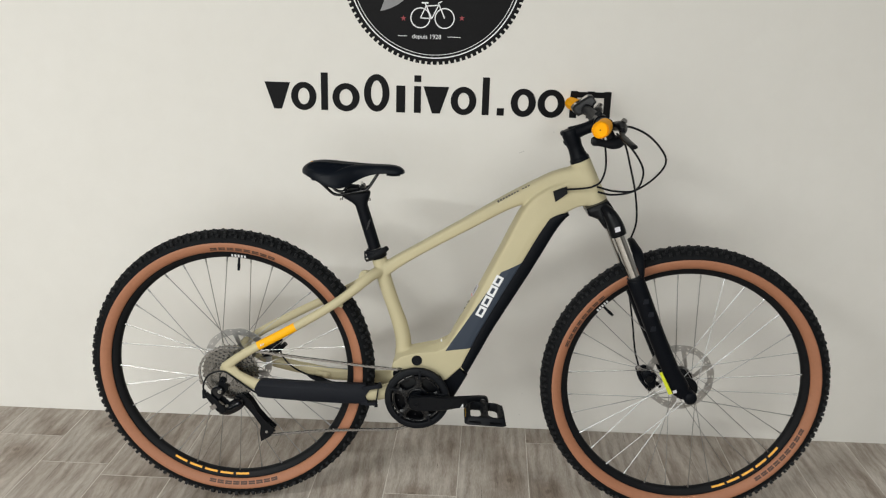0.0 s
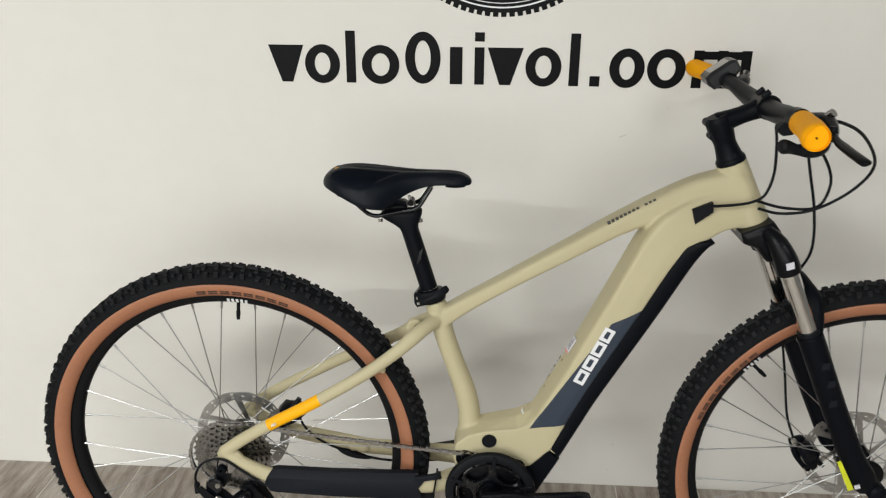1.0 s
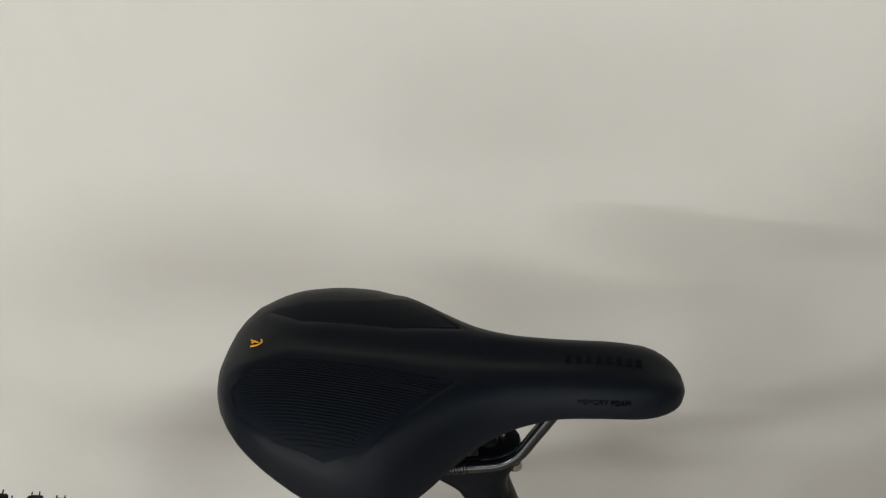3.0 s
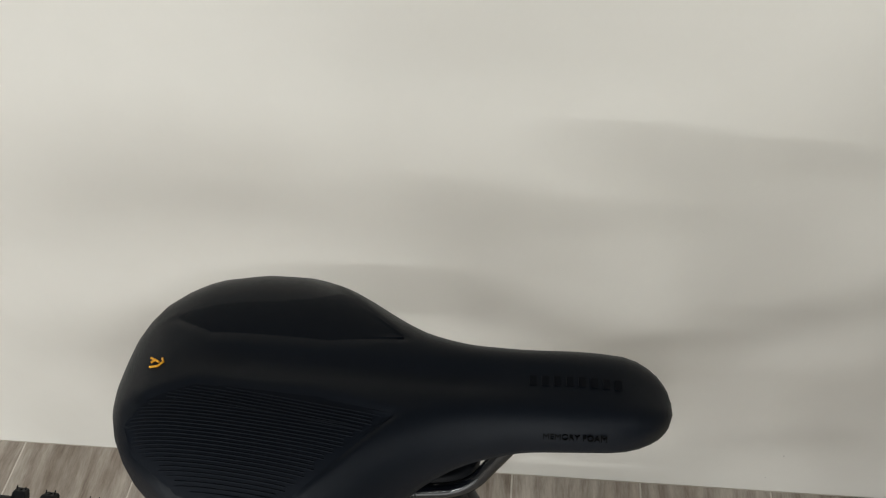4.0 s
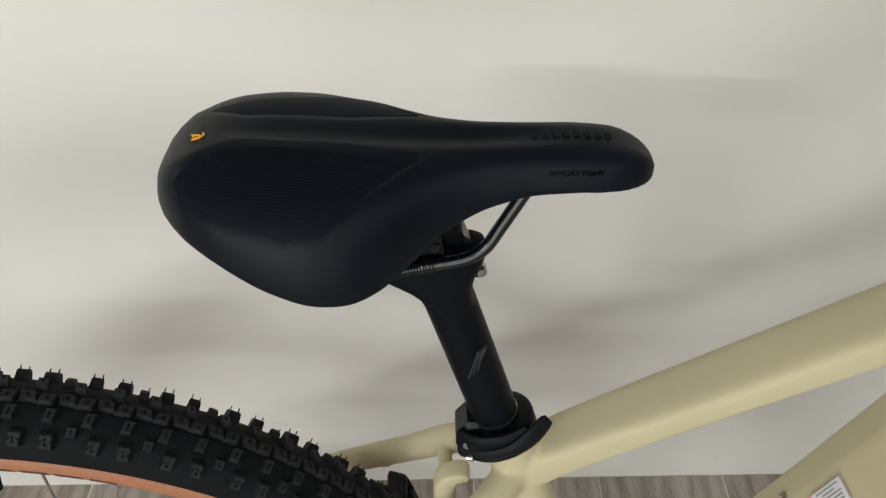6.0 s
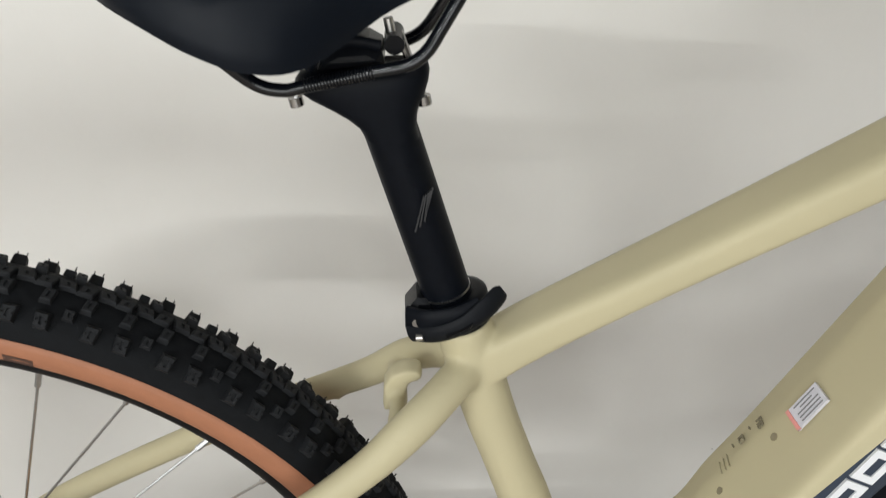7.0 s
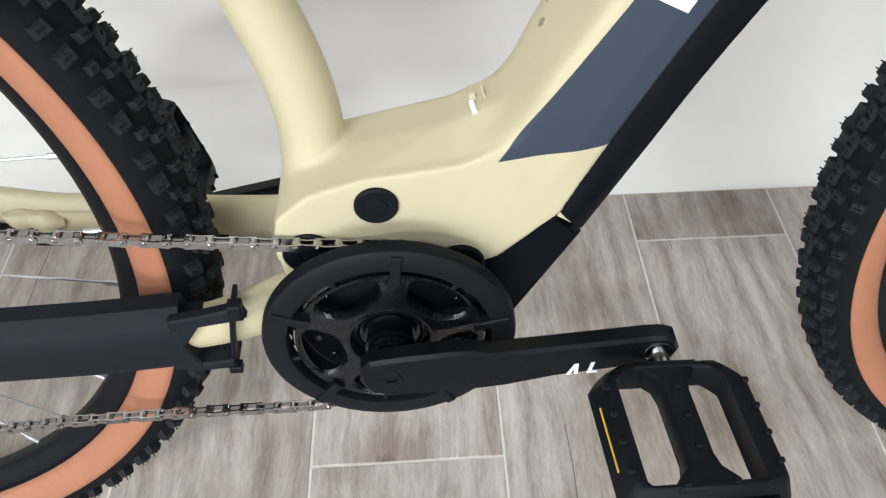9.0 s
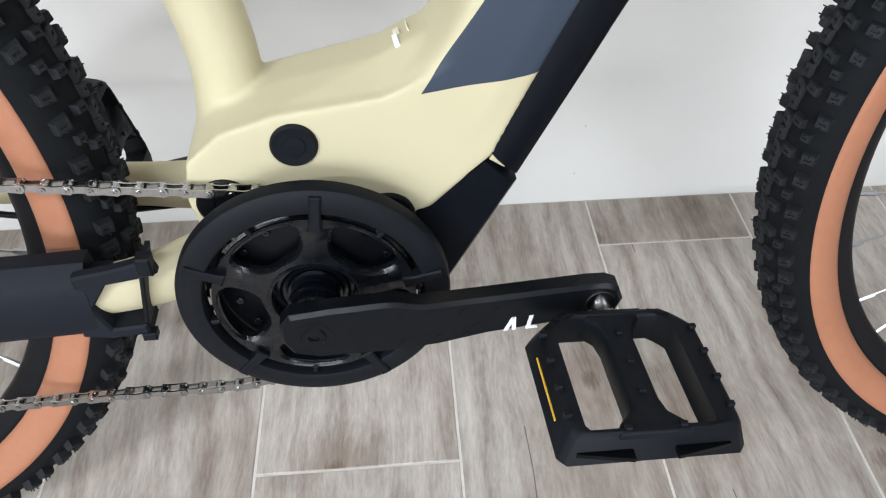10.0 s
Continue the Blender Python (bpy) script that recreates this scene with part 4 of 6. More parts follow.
for s in (-1, 1):
    g = BM()
    rows = [(y, r) for y, r in ((0.236, 0.0160), (0.240, 0.0166), (0.262, 0.0162), (0.298, 0.0165), (0.338, 0.0170), (0.357, 0.0166), (0.3595, 0.0142))]
    tube(g, [(*along_bar(y, s)[:], r) if y < 0.357 else (0.8595 - (y - 0.357) * 0.15, s * y, 1.048, r) for y, r in rows], 22, 4, up=(1, 0, 0))
    grip = part("grip", g, M_AMBER, bar_ob, "amber rubber grip", angle=50)
    e = along_bar(0.3569, s)
    part("end_dot", lathe(BM(), [(0.0004, s * 0.3601), (0.0014, s * 0.3601), (0.0014, s * 0.3585)], 12, (e.x, e.z), closed=False), M_BLACK, grip)
    # brake clamp, lever and shifter
    c = along_bar(0.205, s)
    cl = BM()
    tube(cl, [(c.x + 0.004, c.y - 0.008 - s * 0.006, c.z, 0.0148), (c.x + 0.002, c.y + 0.008 - s * 0.006, c.z, 0.0148)], 16, 1, up=(1, 0, 0))
    tube(cl, [(c.x + 0.010, c.y - s * 0.032, c.z - 0.006, 0.008), (c.x + 0.028, c.y - s * 0.012, c.z - 0.002, 0.0105), (c.x + 0.034, c.y + s * 0.010, c.z - 0.001, 0.0115), (c.x + 0.034, c.y + s * 0.034, c.z - 0.006, 0.0085), (c.x + 0.031, c.y + s * 0.048, c.z - 0.010, 0.0065)], 12, 4, up=(0, 0, 1))
    lev = part("brake_lever", cl, M_SATIN, bar_ob, "black hydraulic brake lever")
    part("hose_banjo", rod(BM(), (c.x + 0.033, c.y + s * 0.008, c.z + 0.004), (c.x + 0.039, c.y + s * 0.016, c.z + 0.013), 0.0062, 12), M_DULLSTEEL, lev, "grey hose fitting")
    part("lever_pivot", rod(BM(), (c.x + 0.031, c.y + s * 0.046, c.z - 0.020), (c.x + 0.031, c.y + s * 0.046, c.z + 0.000), 0.0052, 12), M_PLASTIC, lev)
    bl = BM()
    tube(bl, [(c.x + 0.031, c.y + s * 0.046, c.z - 0.010, 0.0045, 0.0050), (c.x + 0.030, c.y + s * 0.066, c.z - 0.014, 0.0040, 0.0048), (c.x + 0.0315, c.y + s * 0.076, c.z - 0.017, 0.0040, 0.0078), (c.x + 0.036, c.y + s * 0.100, c.z - 0.0225, 0.0042, 0.0088), (c.x + 0.044, c.y + s * 0.124, c.z - 0.029, 0.0048, 0.0086), (c.x + 0.0450, c.y + s * 0.127, c.z - 0.030, 0.0036, 0.0070)], 12, 4, up=(0, 0, 1))
    part("lever_blade", bl, M_SATIN, lev, "flat black lever blade")
sh = BM()
tube(sh, [(0.859, -0.236, 1.012, 0.0060, 0.0070), (0.864, -0.234, 1.012, 0.0095, 0.0100), (0.874, -0.229, 1.010, 0.0080, 0.0085), (0.886, -0.225, 1.0065, 0.0075, 0.0075), (0.902, -0.221, 1.0065, 0.0105, 0.0115), (0.917, -0.214, 1.0095, 0.0115, 0.0125), (0.927, -0.204, 1.018, 0.0080, 0.0090)], 14, 4)
tube(sh, [(0.905, -0.214, 1.010, 0.0100), (0.896, -0.205, 1.030, 0.0090)], 12, 1)
shifter = part("shifter", sh, M_PLASTIC, bar_ob, "black thumb gear shifter")
part("thumb_paddle", plate(BM(), [(0.859, 1.030), (0.866, 1.040), (0.884, 1.042), (0.889, 1.034), (0.880, 1.024), (0.868, 1.022)], -0.216, -0.199, 0.002), M_PLASTIC, shifter)
c = along_bar(0.200, 1)
dsp = BM()
plate(dsp, [(c.x - 0.036, c.z + 0.002), (c.x - 0.030, c.z + 0.010), (c.x + 0.006, c.z + 0.036), (c.x + 0.016, c.z + 0.036), (c.x + 0.026, c.z + 0.020), (c.x + 0.010, c.z - 0.004), (c.x - 0.018, c.z - 0.018), (c.x - 0.030, c.z - 0.010)], c.y + 0.002, c.y + 0.060, 0.005)
dob = part("control_display", dsp, M_SCREENRIM, bar_ob, "small grey display with dark glass")
part("display_glass", plate(BM(), [(c.x - 0.029, c.z + 0.0115), (c.x + 0.003, c.z + 0.0347), (c.x + 0.0042, c.z + 0.0335), (c.x - 0.028, c.z + 0.0100)], c.y + 0.009, c.y + 0.053), M_SCREEN, dob)


def cable(name, pts, r=0.0024, label="black cable housing", parent=None):
    return part(name, tube(BM(), [(*p, r) for p in pts], 8, 8), M_PLASTIC, parent or bike, label)


cable("brake_hose", [(0.905, -0.200, 1.036), (0.936, -0.198, 1.040), (0.990, -0.160, 1.014), (1.040, -0.100, 0.960), (1.024, -0.080, 0.916), (0.980, -0.060, 0.878), (0.935, -0.045, 0.866), (0.905, -0.026, 0.868)])
cable("display_cable", [(0.905, -0.140, 1.020), (0.960, -0.080, 0.985), (0.998, -0.052, 0.937), (1.001, -0.050, 0.904), (0.985, -0.050, 0.878), (0.940, -0.040, 0.874), (0.902, -0.024, 0.880)])
cable("front_brake_hose", [(0.925, -0.100, 1.015), (0.955, -0.050, 0.985), (0.975, -0.035, 0.930), (0.993, -0.030, 0.866), (1.003, -0.020, 0.800), (1.000, 0.010, 0.750), (0.998, 0.060, 0.700), (1.008, 0.092, 0.650), (1.022, 0.098, 0.600), (1.040, 0.095, 0.510), (1.052, 0.085, 0.430), (1.060, 0.060, 0.395)])
cable("gear_cable", [(0.890, -0.120, 1.024), (0.893, -0.090, 1.014), (0.908, -0.060, 0.979), (0.915, -0.047, 0.932), (0.908, -0.046, 0.900), (0.895, -0.0455, 0.887), (0.872, -0.043, 0.879), (0.824, -0.043, 0.874)])

# ---------------------------------------------------------------- seat post and saddle
post = BM()
tube(post, [(0.3850, 0, 0.660, 0.0152), (0.3705, 0, 0.702, 0.0152), (0.3365, 0, 0.812, 0.0150), (0.3335, 0, 0.822, 0.0150)], 28, 1)
head = []
for z, cx, hx, hy in ((0.8060, 0.3383, 0.0152, 0.0150), (0.8120, 0.3360, 0.0158, 0.0152), (0.8180, 0.3325, 0.0195, 0.0154), (0.8235, 0.3288, 0.0245, 0.0155), (0.8290, 0.3257, 0.0305, 0.0155), (0.8350, 0.3230, 0.0350, 0.0154), (0.8400, 0.3230, 0.0355, 0.0150), (0.8440, 0.3240, 0.0335, 0.0135), (0.8455, 0.3245, 0.0300, 0.0110)):
    ring_pts = []
    for k in range(32):
        ca, sa = math.cos(2 * math.pi * k / 32), math.sin(2 * math.pi * k / 32)
        ring_pts.append((cx + hx * math.copysign(abs(ca) ** 0.72, ca), hy * math.copysign(abs(sa) ** 0.72, sa), z + (cx + hx * ca - 0.323) * 0.08 * min(1.0, (z - 0.806) / 0.03)))
    head.append(ring_pts)
rings(post, head)
post_ob = part("seat_post", post, M_BLACK, bike, "matt black aluminium seat post", angle=45)
for k in range(5):
    part("post_print", plate(BM(), [(0.3525 + 0.0016 * k - 0.001 * abs(k - 2), 0.758 - 0.006 + 0.0035 * k), (0.3533 + 0.0016 * k - 0.001 * abs(k - 2), 0.758 - 0.006 + 0.0035 * k), (0.3560 + 0.0012 * k, 0.775 + 0.0012 * k), (0.3552 + 0.0012 * k, 0.775 + 0.0012 * k)], -0.0160, -0.0138), M_FAINT, post_ob)
cradle = BM()
plate(cradle, [(0.3010, 0.8470), (0.3040, 0.8545), (0.3110, 0.8585), (0.3270, 0.8600), (0.3340, 0.8560), (0.3350, 0.8495)], -0.019, 0.019, 0.004)
part("rail_clamp", cradle, M_SATIN, post_ob, "black rail clamp")
part("clamp_barrel", rod(BM(), (0.3400, -0.0125, 0.8590), (0.3400, 0.0125, 0.8590), 0.0052, 16), M_DARK, post_ob)
part("yoke", tube(BM(), [(0.2960, -0.0170, 0.8480, 0.0022, 0.0030), (0.3040, -0.0175, 0.8580, 0.0022, 0.0032), (0.3180, -0.0175, 0.8625, 0.0022, 0.0030), (0.3330, -0.0165, 0.8600, 0.0022, 0.0030)], 10, 5), M_BLACK, post_ob, "black clamp yoke")
part("bolt_tip", rod(BM(), (0.3385, -0.004, 0.8620), (0.3368, -0.004, 0.8705), 0.0026, 12), M_STEEL, post_ob, "bright bolt end")
for bx, bz in ((0.3555, 0.8300), (0.2870, 0.8290)):
    b = BM()
    rod(b, (bx, 0, bz - 0.004), (bx - 0.013 if bx > 0.3 else bx + 0.016, 0, bz + 0.032), 0.0024, 10)
    rod(b, (bx + 0.0006, 0, bz - 0.0070), (bx - 0.0004, 0, bz - 0.0020), 0.0040, 12)
    part("clamp_bolt", b, M_DULLSTEEL, post_ob, "steel clamp bolt")
col = BM()
tube(col, [(0.3802, 0, 0.6815, 0.0205), (0.3798, 0, 0.6830, 0.0213), (0.3755, 0, 0.6965, 0.0213), (0.3750, 0, 0.698, 0.0203), (0.3746, 0, 0.6995, 0.0170)], 32, 1)
plate(col, [(0.350, 0.669), (0.366, 0.6745), (0.362, 0.7020), (0.352, 0.7020), (0.345, 0.692), (0.345, 0.680)], -0.012, 0.012, 0.003)
collar = part("seat_clamp", col, M_SATIN, bike, "black quick-release seat clamp", angle=40)
ql = BM()
tube(ql, [(0.349, -0.013, 0.6790, 0.004, 0.0070), (0.364, -0.0235, 0.6855, 0.0032, 0.0064), (0.380, -0.0260, 0.6940, 0.0028, 0.0062), (0.393, -0.0215, 0.7025, 0.0028, 0.0070), (0.4010, -0.015, 0.7075, 0.0026, 0.0066), (0.4040, -0.013, 0.7095, 0.0016, 0.0044)], 14, 4)
part("release_lever", ql, M_PLASTIC, collar, "black cam lever")
part("clamp_body", tube(BM(), [(0.3475, -0.0120, 0.6900, 0.0040, 0.0085), (0.3600, -0.0195, 0.6925, 0.0040, 0.0080), (0.3760, -0.0215, 0.6975, 0.0038, 0.0070), (0.3900, -0.0185, 0.7035, 0.0030, 0.0060)], 14, 4), M_BLACK, collar, "black clamp body")
part("washer", rod(BM(), (0.3520, -0.0195, 0.6905), (0.3520, -0.010, 0.6905), 0.0029, 18), M_DULLSTEEL, collar, "pale round washer")
part("barrel_nut", rod(BM(), (0.3520, -0.0212, 0.6810), (0.3560, -0.0222, 0.6822), 0.0024, 14), M_STEEL, collar, "bright barrel nut")
# a black strip laid on the lever stands for the slot's shade
part("lever_slot_shade", plate(BM(), [(0.3690, 0.6885), (0.3700, 0.6855), (0.3840, 0.6935), (0.3850, 0.6965)], -0.0292, -0.0255, 0.0006), M_DARK, collar, "black strip for the shade in the cam lever's slot")
tilt = Vector((0.3365 - 0.3705, 0, 0.812 - 0.702)).normalized()
base = Vector((0.3705, 0, 0.702)) + tilt * 0.0005
sc = []
for k in range(40):
    q = Vector((math.cos(2 * math.pi * k / 40), math.sin(2 * math.pi * k / 40), 0))
    u = Vector((tilt.z, 0, -tilt.x)) * q.x + Vector((0, 1, 0)) * q.y
    sc.append([base + u * r + tilt * h for r, h in ((0.0148, 0.0), (0.01555, 0.0), (0.01555, 0.0012), (0.0148, 0.0012))])
scuff_bm = BM()
rings(scuff_bm, sc, closed=True)
part("post_ring", scuff_bm, M_STEEL, collar, "thin bright ring worn into the seat post")


def panel_limits(x):
    """Inner and outer edge of the lobe panel at x."""
    inner = float(np.interp(x, [0.208, 0.216, 0.236, 0.288, 0.322], [0.030, 0.019, 0.012, 0.013, 0.0195]))
    outer = float(np.interp(x, [0.208, 0.214, 0.236, 0.262, 0.280, 0.299, 0.322], [0.0305, 0.043, 0.0570, 0.0640, 0.0590, 0.0420, 0.0200]))
    return inner, outer


def recess(x, y):
    """Depth of the sunken lobe panels at x, y."""
    if not 0.206 < x < 0.324:
        return 0.0
    a, b = panel_limits(min(max(x, 0.208), 0.322))
    e = min(abs(y) - a, b - abs(y), (x - 0.206) * 0.8, (0.324 - x) * 0.8)
    return (0.0022 if y < 0 else 0.0013) * min(1.0, max(0.0, e / 0.0045 + 0.5))


def saddle_row(x):
    """Half width, top, lower rim and channel depth of the saddle at x."""
    xs = [0.193, 0.1955, 0.2025, 0.2125, 0.228, 0.248, 0.270, 0.290, 0.306, 0.320, 0.335, 0.352, 0.375, 0.400, 0.420, 0.432, 0.4390, 0.4410]
    hw = [0.004, 0.022, 0.037, 0.048, 0.059, 0.0675, 0.0715, 0.0680, 0.0580, 0.0455, 0.0345, 0.0275, 0.0232, 0.0222, 0.0205, 0.0155, 0.0085, 0.003]
    tz = [0.895, 0.902, 0.909, 0.914, 0.9172, 0.9178, 0.9168, 0.9155, 0.9148, 0.9142, 0.9136, 0.9132, 0.9130, 0.9126, 0.911, 0.907, 0.9015, 0.897]
    bz = [0.892, 0.890, 0.8885, 0.886, 0.881, 0.872, 0.8640, 0.8610, 0.8635, 0.871, 0.880, 0.887, 0.8925, 0.8935, 0.8925, 0.8915, 0.892, 0.894]
    out = []
    for q in (hw, tz, bz):
        wide = min(0.012, max(0.0, x - xs[0]), max(0.0, xs[-1] - x))
        offs = np.linspace(-1, 1, 9)
        wts = 1.05 - np.abs(offs)
        out.append(float(np.dot(np.interp(x + offs * wide, xs, q), wts) / wts.sum()))
    return out


sad = BM()
xs = np.concatenate([[0.193, 0.1945, 0.197, 0.2005, 0.206, 0.213], np.linspace(0.216, 0.415, 100), [0.420, 0.426, 0.431, 0.435, 0.438, 0.4395, 0.4410]])
loops = []
for x in xs:
    hw, tz, bz = saddle_row(x)
    arch = []
    for k in range(81):
        u = -1 + 2 * k / 80
        a = abs(u)
        y = hw * math.sin(u * math.pi / 2 * 0.98) if a < 0.93 else hw * math.copysign(1.0 - 0.02 * (a - 0.93) / 0.07, u)
        drop = (tz - bz) * (0.10 * a**2 + 0.90 * max(0.0, (a - 0.18) / 0.82) ** 2.2)
        chan = 0.0030 * math.exp(-((y / 0.0075) ** 2)) * min(1, max(0, (x - 0.222) / 0.03)) * min(1, max(0, (0.40 - x) / 0.05))
        chan += recess(x, y)
        if y > 0:
            y *= float(np.interp(x, [0.193, 0.199, 0.213, 0.235, 0.265, 0.290, 0.310, 0.330, 0.352, 0.390, 0.415, 0.430, 0.441], [1.25, 1.18, 1.115, 1.075, 1.05, 1.01, 0.975, 0.955, 0.985, 1.11, 1.21, 1.38, 1.48]))
        arch.append((x, y, tz - drop - chan))
    under = [(x, yy * 0.86, zz + 0.003) for _, yy, zz in (arch[-1], arch[0])]
    mid = [(x, 0.45 * hw * s, bz + 0.55 * (tz - bz)) for s in (1, -1)]
    loops.append(arch + [under[0]] + mid + [under[1]])
rings(sad, loops)
saddle = part("saddle", sad, M_SADDLE, bike, "black foam saddle with ribbed panels", angle=60)


def on_saddle(x, y, lift):
    hw, tz, bz = saddle_row(x)
    u = math.asin(max(-1, min(1, y / hw))) / (math.pi / 2 * 0.98)
    a = abs(u)
    drop = (tz - bz) * (0.10 * a**2 + 0.90 * max(0.0, (a - 0.18) / 0.82) ** 2.2)
    chan = 0.0030 * math.exp(-((y / 0.0075) ** 2)) * min(1, max(0, (x - 0.222) / 0.03)) * min(1, max(0, (0.40 - x) / 0.05))
    return Vector((x, y, tz - drop - chan - recess(x, y) + lift))


for s in (-1, 1):
    pn = BM()
    grid = []
    for x in np.linspace(0.2085, 0.3215, 44):
        a, b = panel_limits(x)
        grid.append([on_saddle(x, s * (a + (b - a) * k / 12), 0.0004 if 0 < k < 12 else -0.0004) for k in range(13)])
    vs = [[pn.verts.new(p) for p in r] for r in grid]
    for r0, r1 in zip(vs, vs[1:]):
        for k in range(12):
            pn.faces.new((r0[k], r0[k + 1], r1[k + 1], r1[k]))
    pob = part("lobe_panel", pn, M_SADDLEPAN, saddle, "ribbed black panel")
    if s > 0:
        continue
    rb = BM()
    for k in range(36):
        off = 0.013 + 0.0015 * k
        run = []
        for x in np.linspace(0.211, 0.320, 32):
            y = off + (x - 0.24) * 0.10 * (1 if k < 6 else 0.6)
            a, b = panel_limits(x)
            if a + 0.0016 < y < b - 0.0035:
                run.append(on_saddle(x, s * y, 0.0005))
        if len(run) > 3:
            tube(rb, [(*p, 0.00036) for p in run], 4, 1)
    part("ribs", rb, M_SADDLEPAN, pob, "fine raised ribs")

mkr = BM()
for pts in ([(0.2125, -0.0035), (0.2165, -0.0035)], [(0.2165, -0.0035), (0.2185, -0.0015)], [(0.2185, -0.0015), (0.2175, 0.0005)], [(0.2115, 0.0015), (0.2165, -0.0015)], [(0.2125, -0.0012), (0.2145, 0.0002)]):
    tube(mkr, [(*on_saddle(x, y - 0.001, 0.0004), 0.0005) for x, y in pts], 5, 1)
part("saddle_mark", mkr, M_AMBERPRINT, saddle, "small amber mark")
p0, p1 = on_saddle(0.3975, -0.0208, 0.0), on_saddle(0.3975, -0.0182, 0.0)
up_v = (p1 - p0).normalized()
side_v = Vector((1, 0, 0))
tm = Matrix((side_v, up_v, side_v.cross(up_v))).transposed().to_4x4()
tm.translation = p0 + side_v.cross(up_v) * 0.0005
lettering("foam_text", "MEMORY FOAM", 0.0038, M_GLOSSPRINT, saddle, tm, 0.0004)
for k in range(8):
    x = 0.3780 + 0.0052 * k
    part("name_bar", plate(BM(), [(x, -0.0012), (x + 0.003, -0.0012), (x + 0.003, 0.0036), (x, 0.0036)], -0.0002, 0.0002), M_BLACK, saddle, m=pose(0, 0.0, on_saddle(x, 0.001, 0.0003).z, -90, 0, 0))
nose = BM()
tube(nose, [(0.398, 0, 0.8895, 0.014, 0.003), (0.414, 0, 0.8890, 0.0150, 0.004), (0.430, 0, 0.8905, 0.010, 0.004)], 12, 3)
part("nose_base", nose, M_PLASTIC, saddle)
tail = BM()
tube(tail, [(0.228, -0.034, 0.877, 0.008, 0.004), (0.219, 0, 0.883, 0.010, 0.005), (0.228, 0.034, 0.877, 0.008, 0.004)], 10, 4, up=(1, 0, 0))
part("tail_base", tail, M_PLASTIC, saddle)
for s in (-1, 1):
    part("saddle_rail", tube(BM(), [(0.236, s * 0.030, 0.874, 0.0036), (0.254, s * 0.026, 0.857, 0.0036), (0.270, s * 0.022, 0.8420, 0.0036), (0.284, s * 0.022, 0.8385, 0.0036), (0.296, s * 0.022, 0.8410, 0.0036), (0.331, s * 0.022, 0.8485, 0.0036), (0.346, s * 0.0215, 0.8515, 0.0036), (0.356, s * 0.020, 0.8580, 0.0036), (0.364, s * 0.017, 0.870, 0.0036), (0.375, s * 0.013, 0.888, 0.0036)], 12, 5), M_GLOSS, saddle, "glossy black steel rail")
for k in range(22):
    kx = 0.2950 + 0.0016 * k
    kz = 0.8410 + (kx - 0.296) * 0.2143
    part("rail_tick", rod(BM(), (kx, -0.022, kz), (kx + 0.0008, -0.022, kz + 0.00017), 0.0038, 12), M_SATIN, saddle)

# ---------------------------------------------------------------- drive train
ringm = BM()
# guard ring with ribs and lightened spider
lathe(ringm, [(0.0650, -0.0650), (0.0652, -0.0748), (0.0660, -0.0764), (0.0676, -0.0770), (0.0780, -0.0760), (0.0805, -0.0745), (0.0815, -0.0715), (0.0815, -0.0660), (0.0770, -0.0640)], 96, BB)
crankset = part("crankset", ringm, M_PLASTIC, bike, "black chain guard ring with five-armed spider", angle=40)
for k in range(5):
    mid = 13 + 36 + 72 * k
    sp = BM()
    loops = []
    for kind_, y in (("edge", -0.0740), ("rim", -0.0734), ("hole", -0.0712), ("hole", -0.0670), ("edge", -0.0660)):
        loop = []
        for i in range(56):
            c, v = math.cos(2 * math.pi * i / 56), math.sin(2 * math.pi * i / 56)
            if kind_ == "edge":
                w = max(abs(c), abs(v))
                ang, rad = 36 * c / w, 0.04325 + 0.01725 * v / w
            else:
                g = 1.1 if kind_ == "rim" else 1.0
                ang, rad = 27 * g * math.copysign(abs(c) ** 0.62, c), 0.0450 + 0.0128 * g * math.copysign(abs(v) ** 0.7, v)
                ang *= 0.82 + 0.18 * min(1.0, (rad - 0.030) / 0.026)
            loop.append((BB[0] + rad * math.cos(radians(mid + ang)), y, BB[1] + rad * math.sin(radians(mid + ang))))
        loops.append(loop)
    rings(sp, loops, caps=False)
    part("spider_arm", sp, M_SPIDER, crankset, "glossy black spider segment with rounded window", angle=40)
part("inner_ring", lathe(BM(), [(0.0565, -0.0660), (0.0565, -0.0720), (0.0605, -0.0720), (0.0605, -0.0660)], 80, BB), M_GLOSS, crankset, angle=30)
part("spider_boss", lathe(BM(), [(0.0258, -0.0560), (0.0258, -0.0728), (0.0264, -0.0742), (0.0280, -0.0745), (0.0284, -0.0735), (0.0284, -0.0560)], 56, BB), M_SPIDER, crankset, angle=40)
part("bearing_ring", lathe(BM(), [(0.0165, -0.0600), (0.0170, -0.0665), (0.0195, -0.0672), (0.0205, -0.0655), (0.0215, -0.0672), (0.0235, -0.0668), (0.0245, -0.0640), (0.0257, -0.0640), (0.0257, -0.0600)], 48, BB), M_GLOSS, crankset, "glossy black bearing cover")
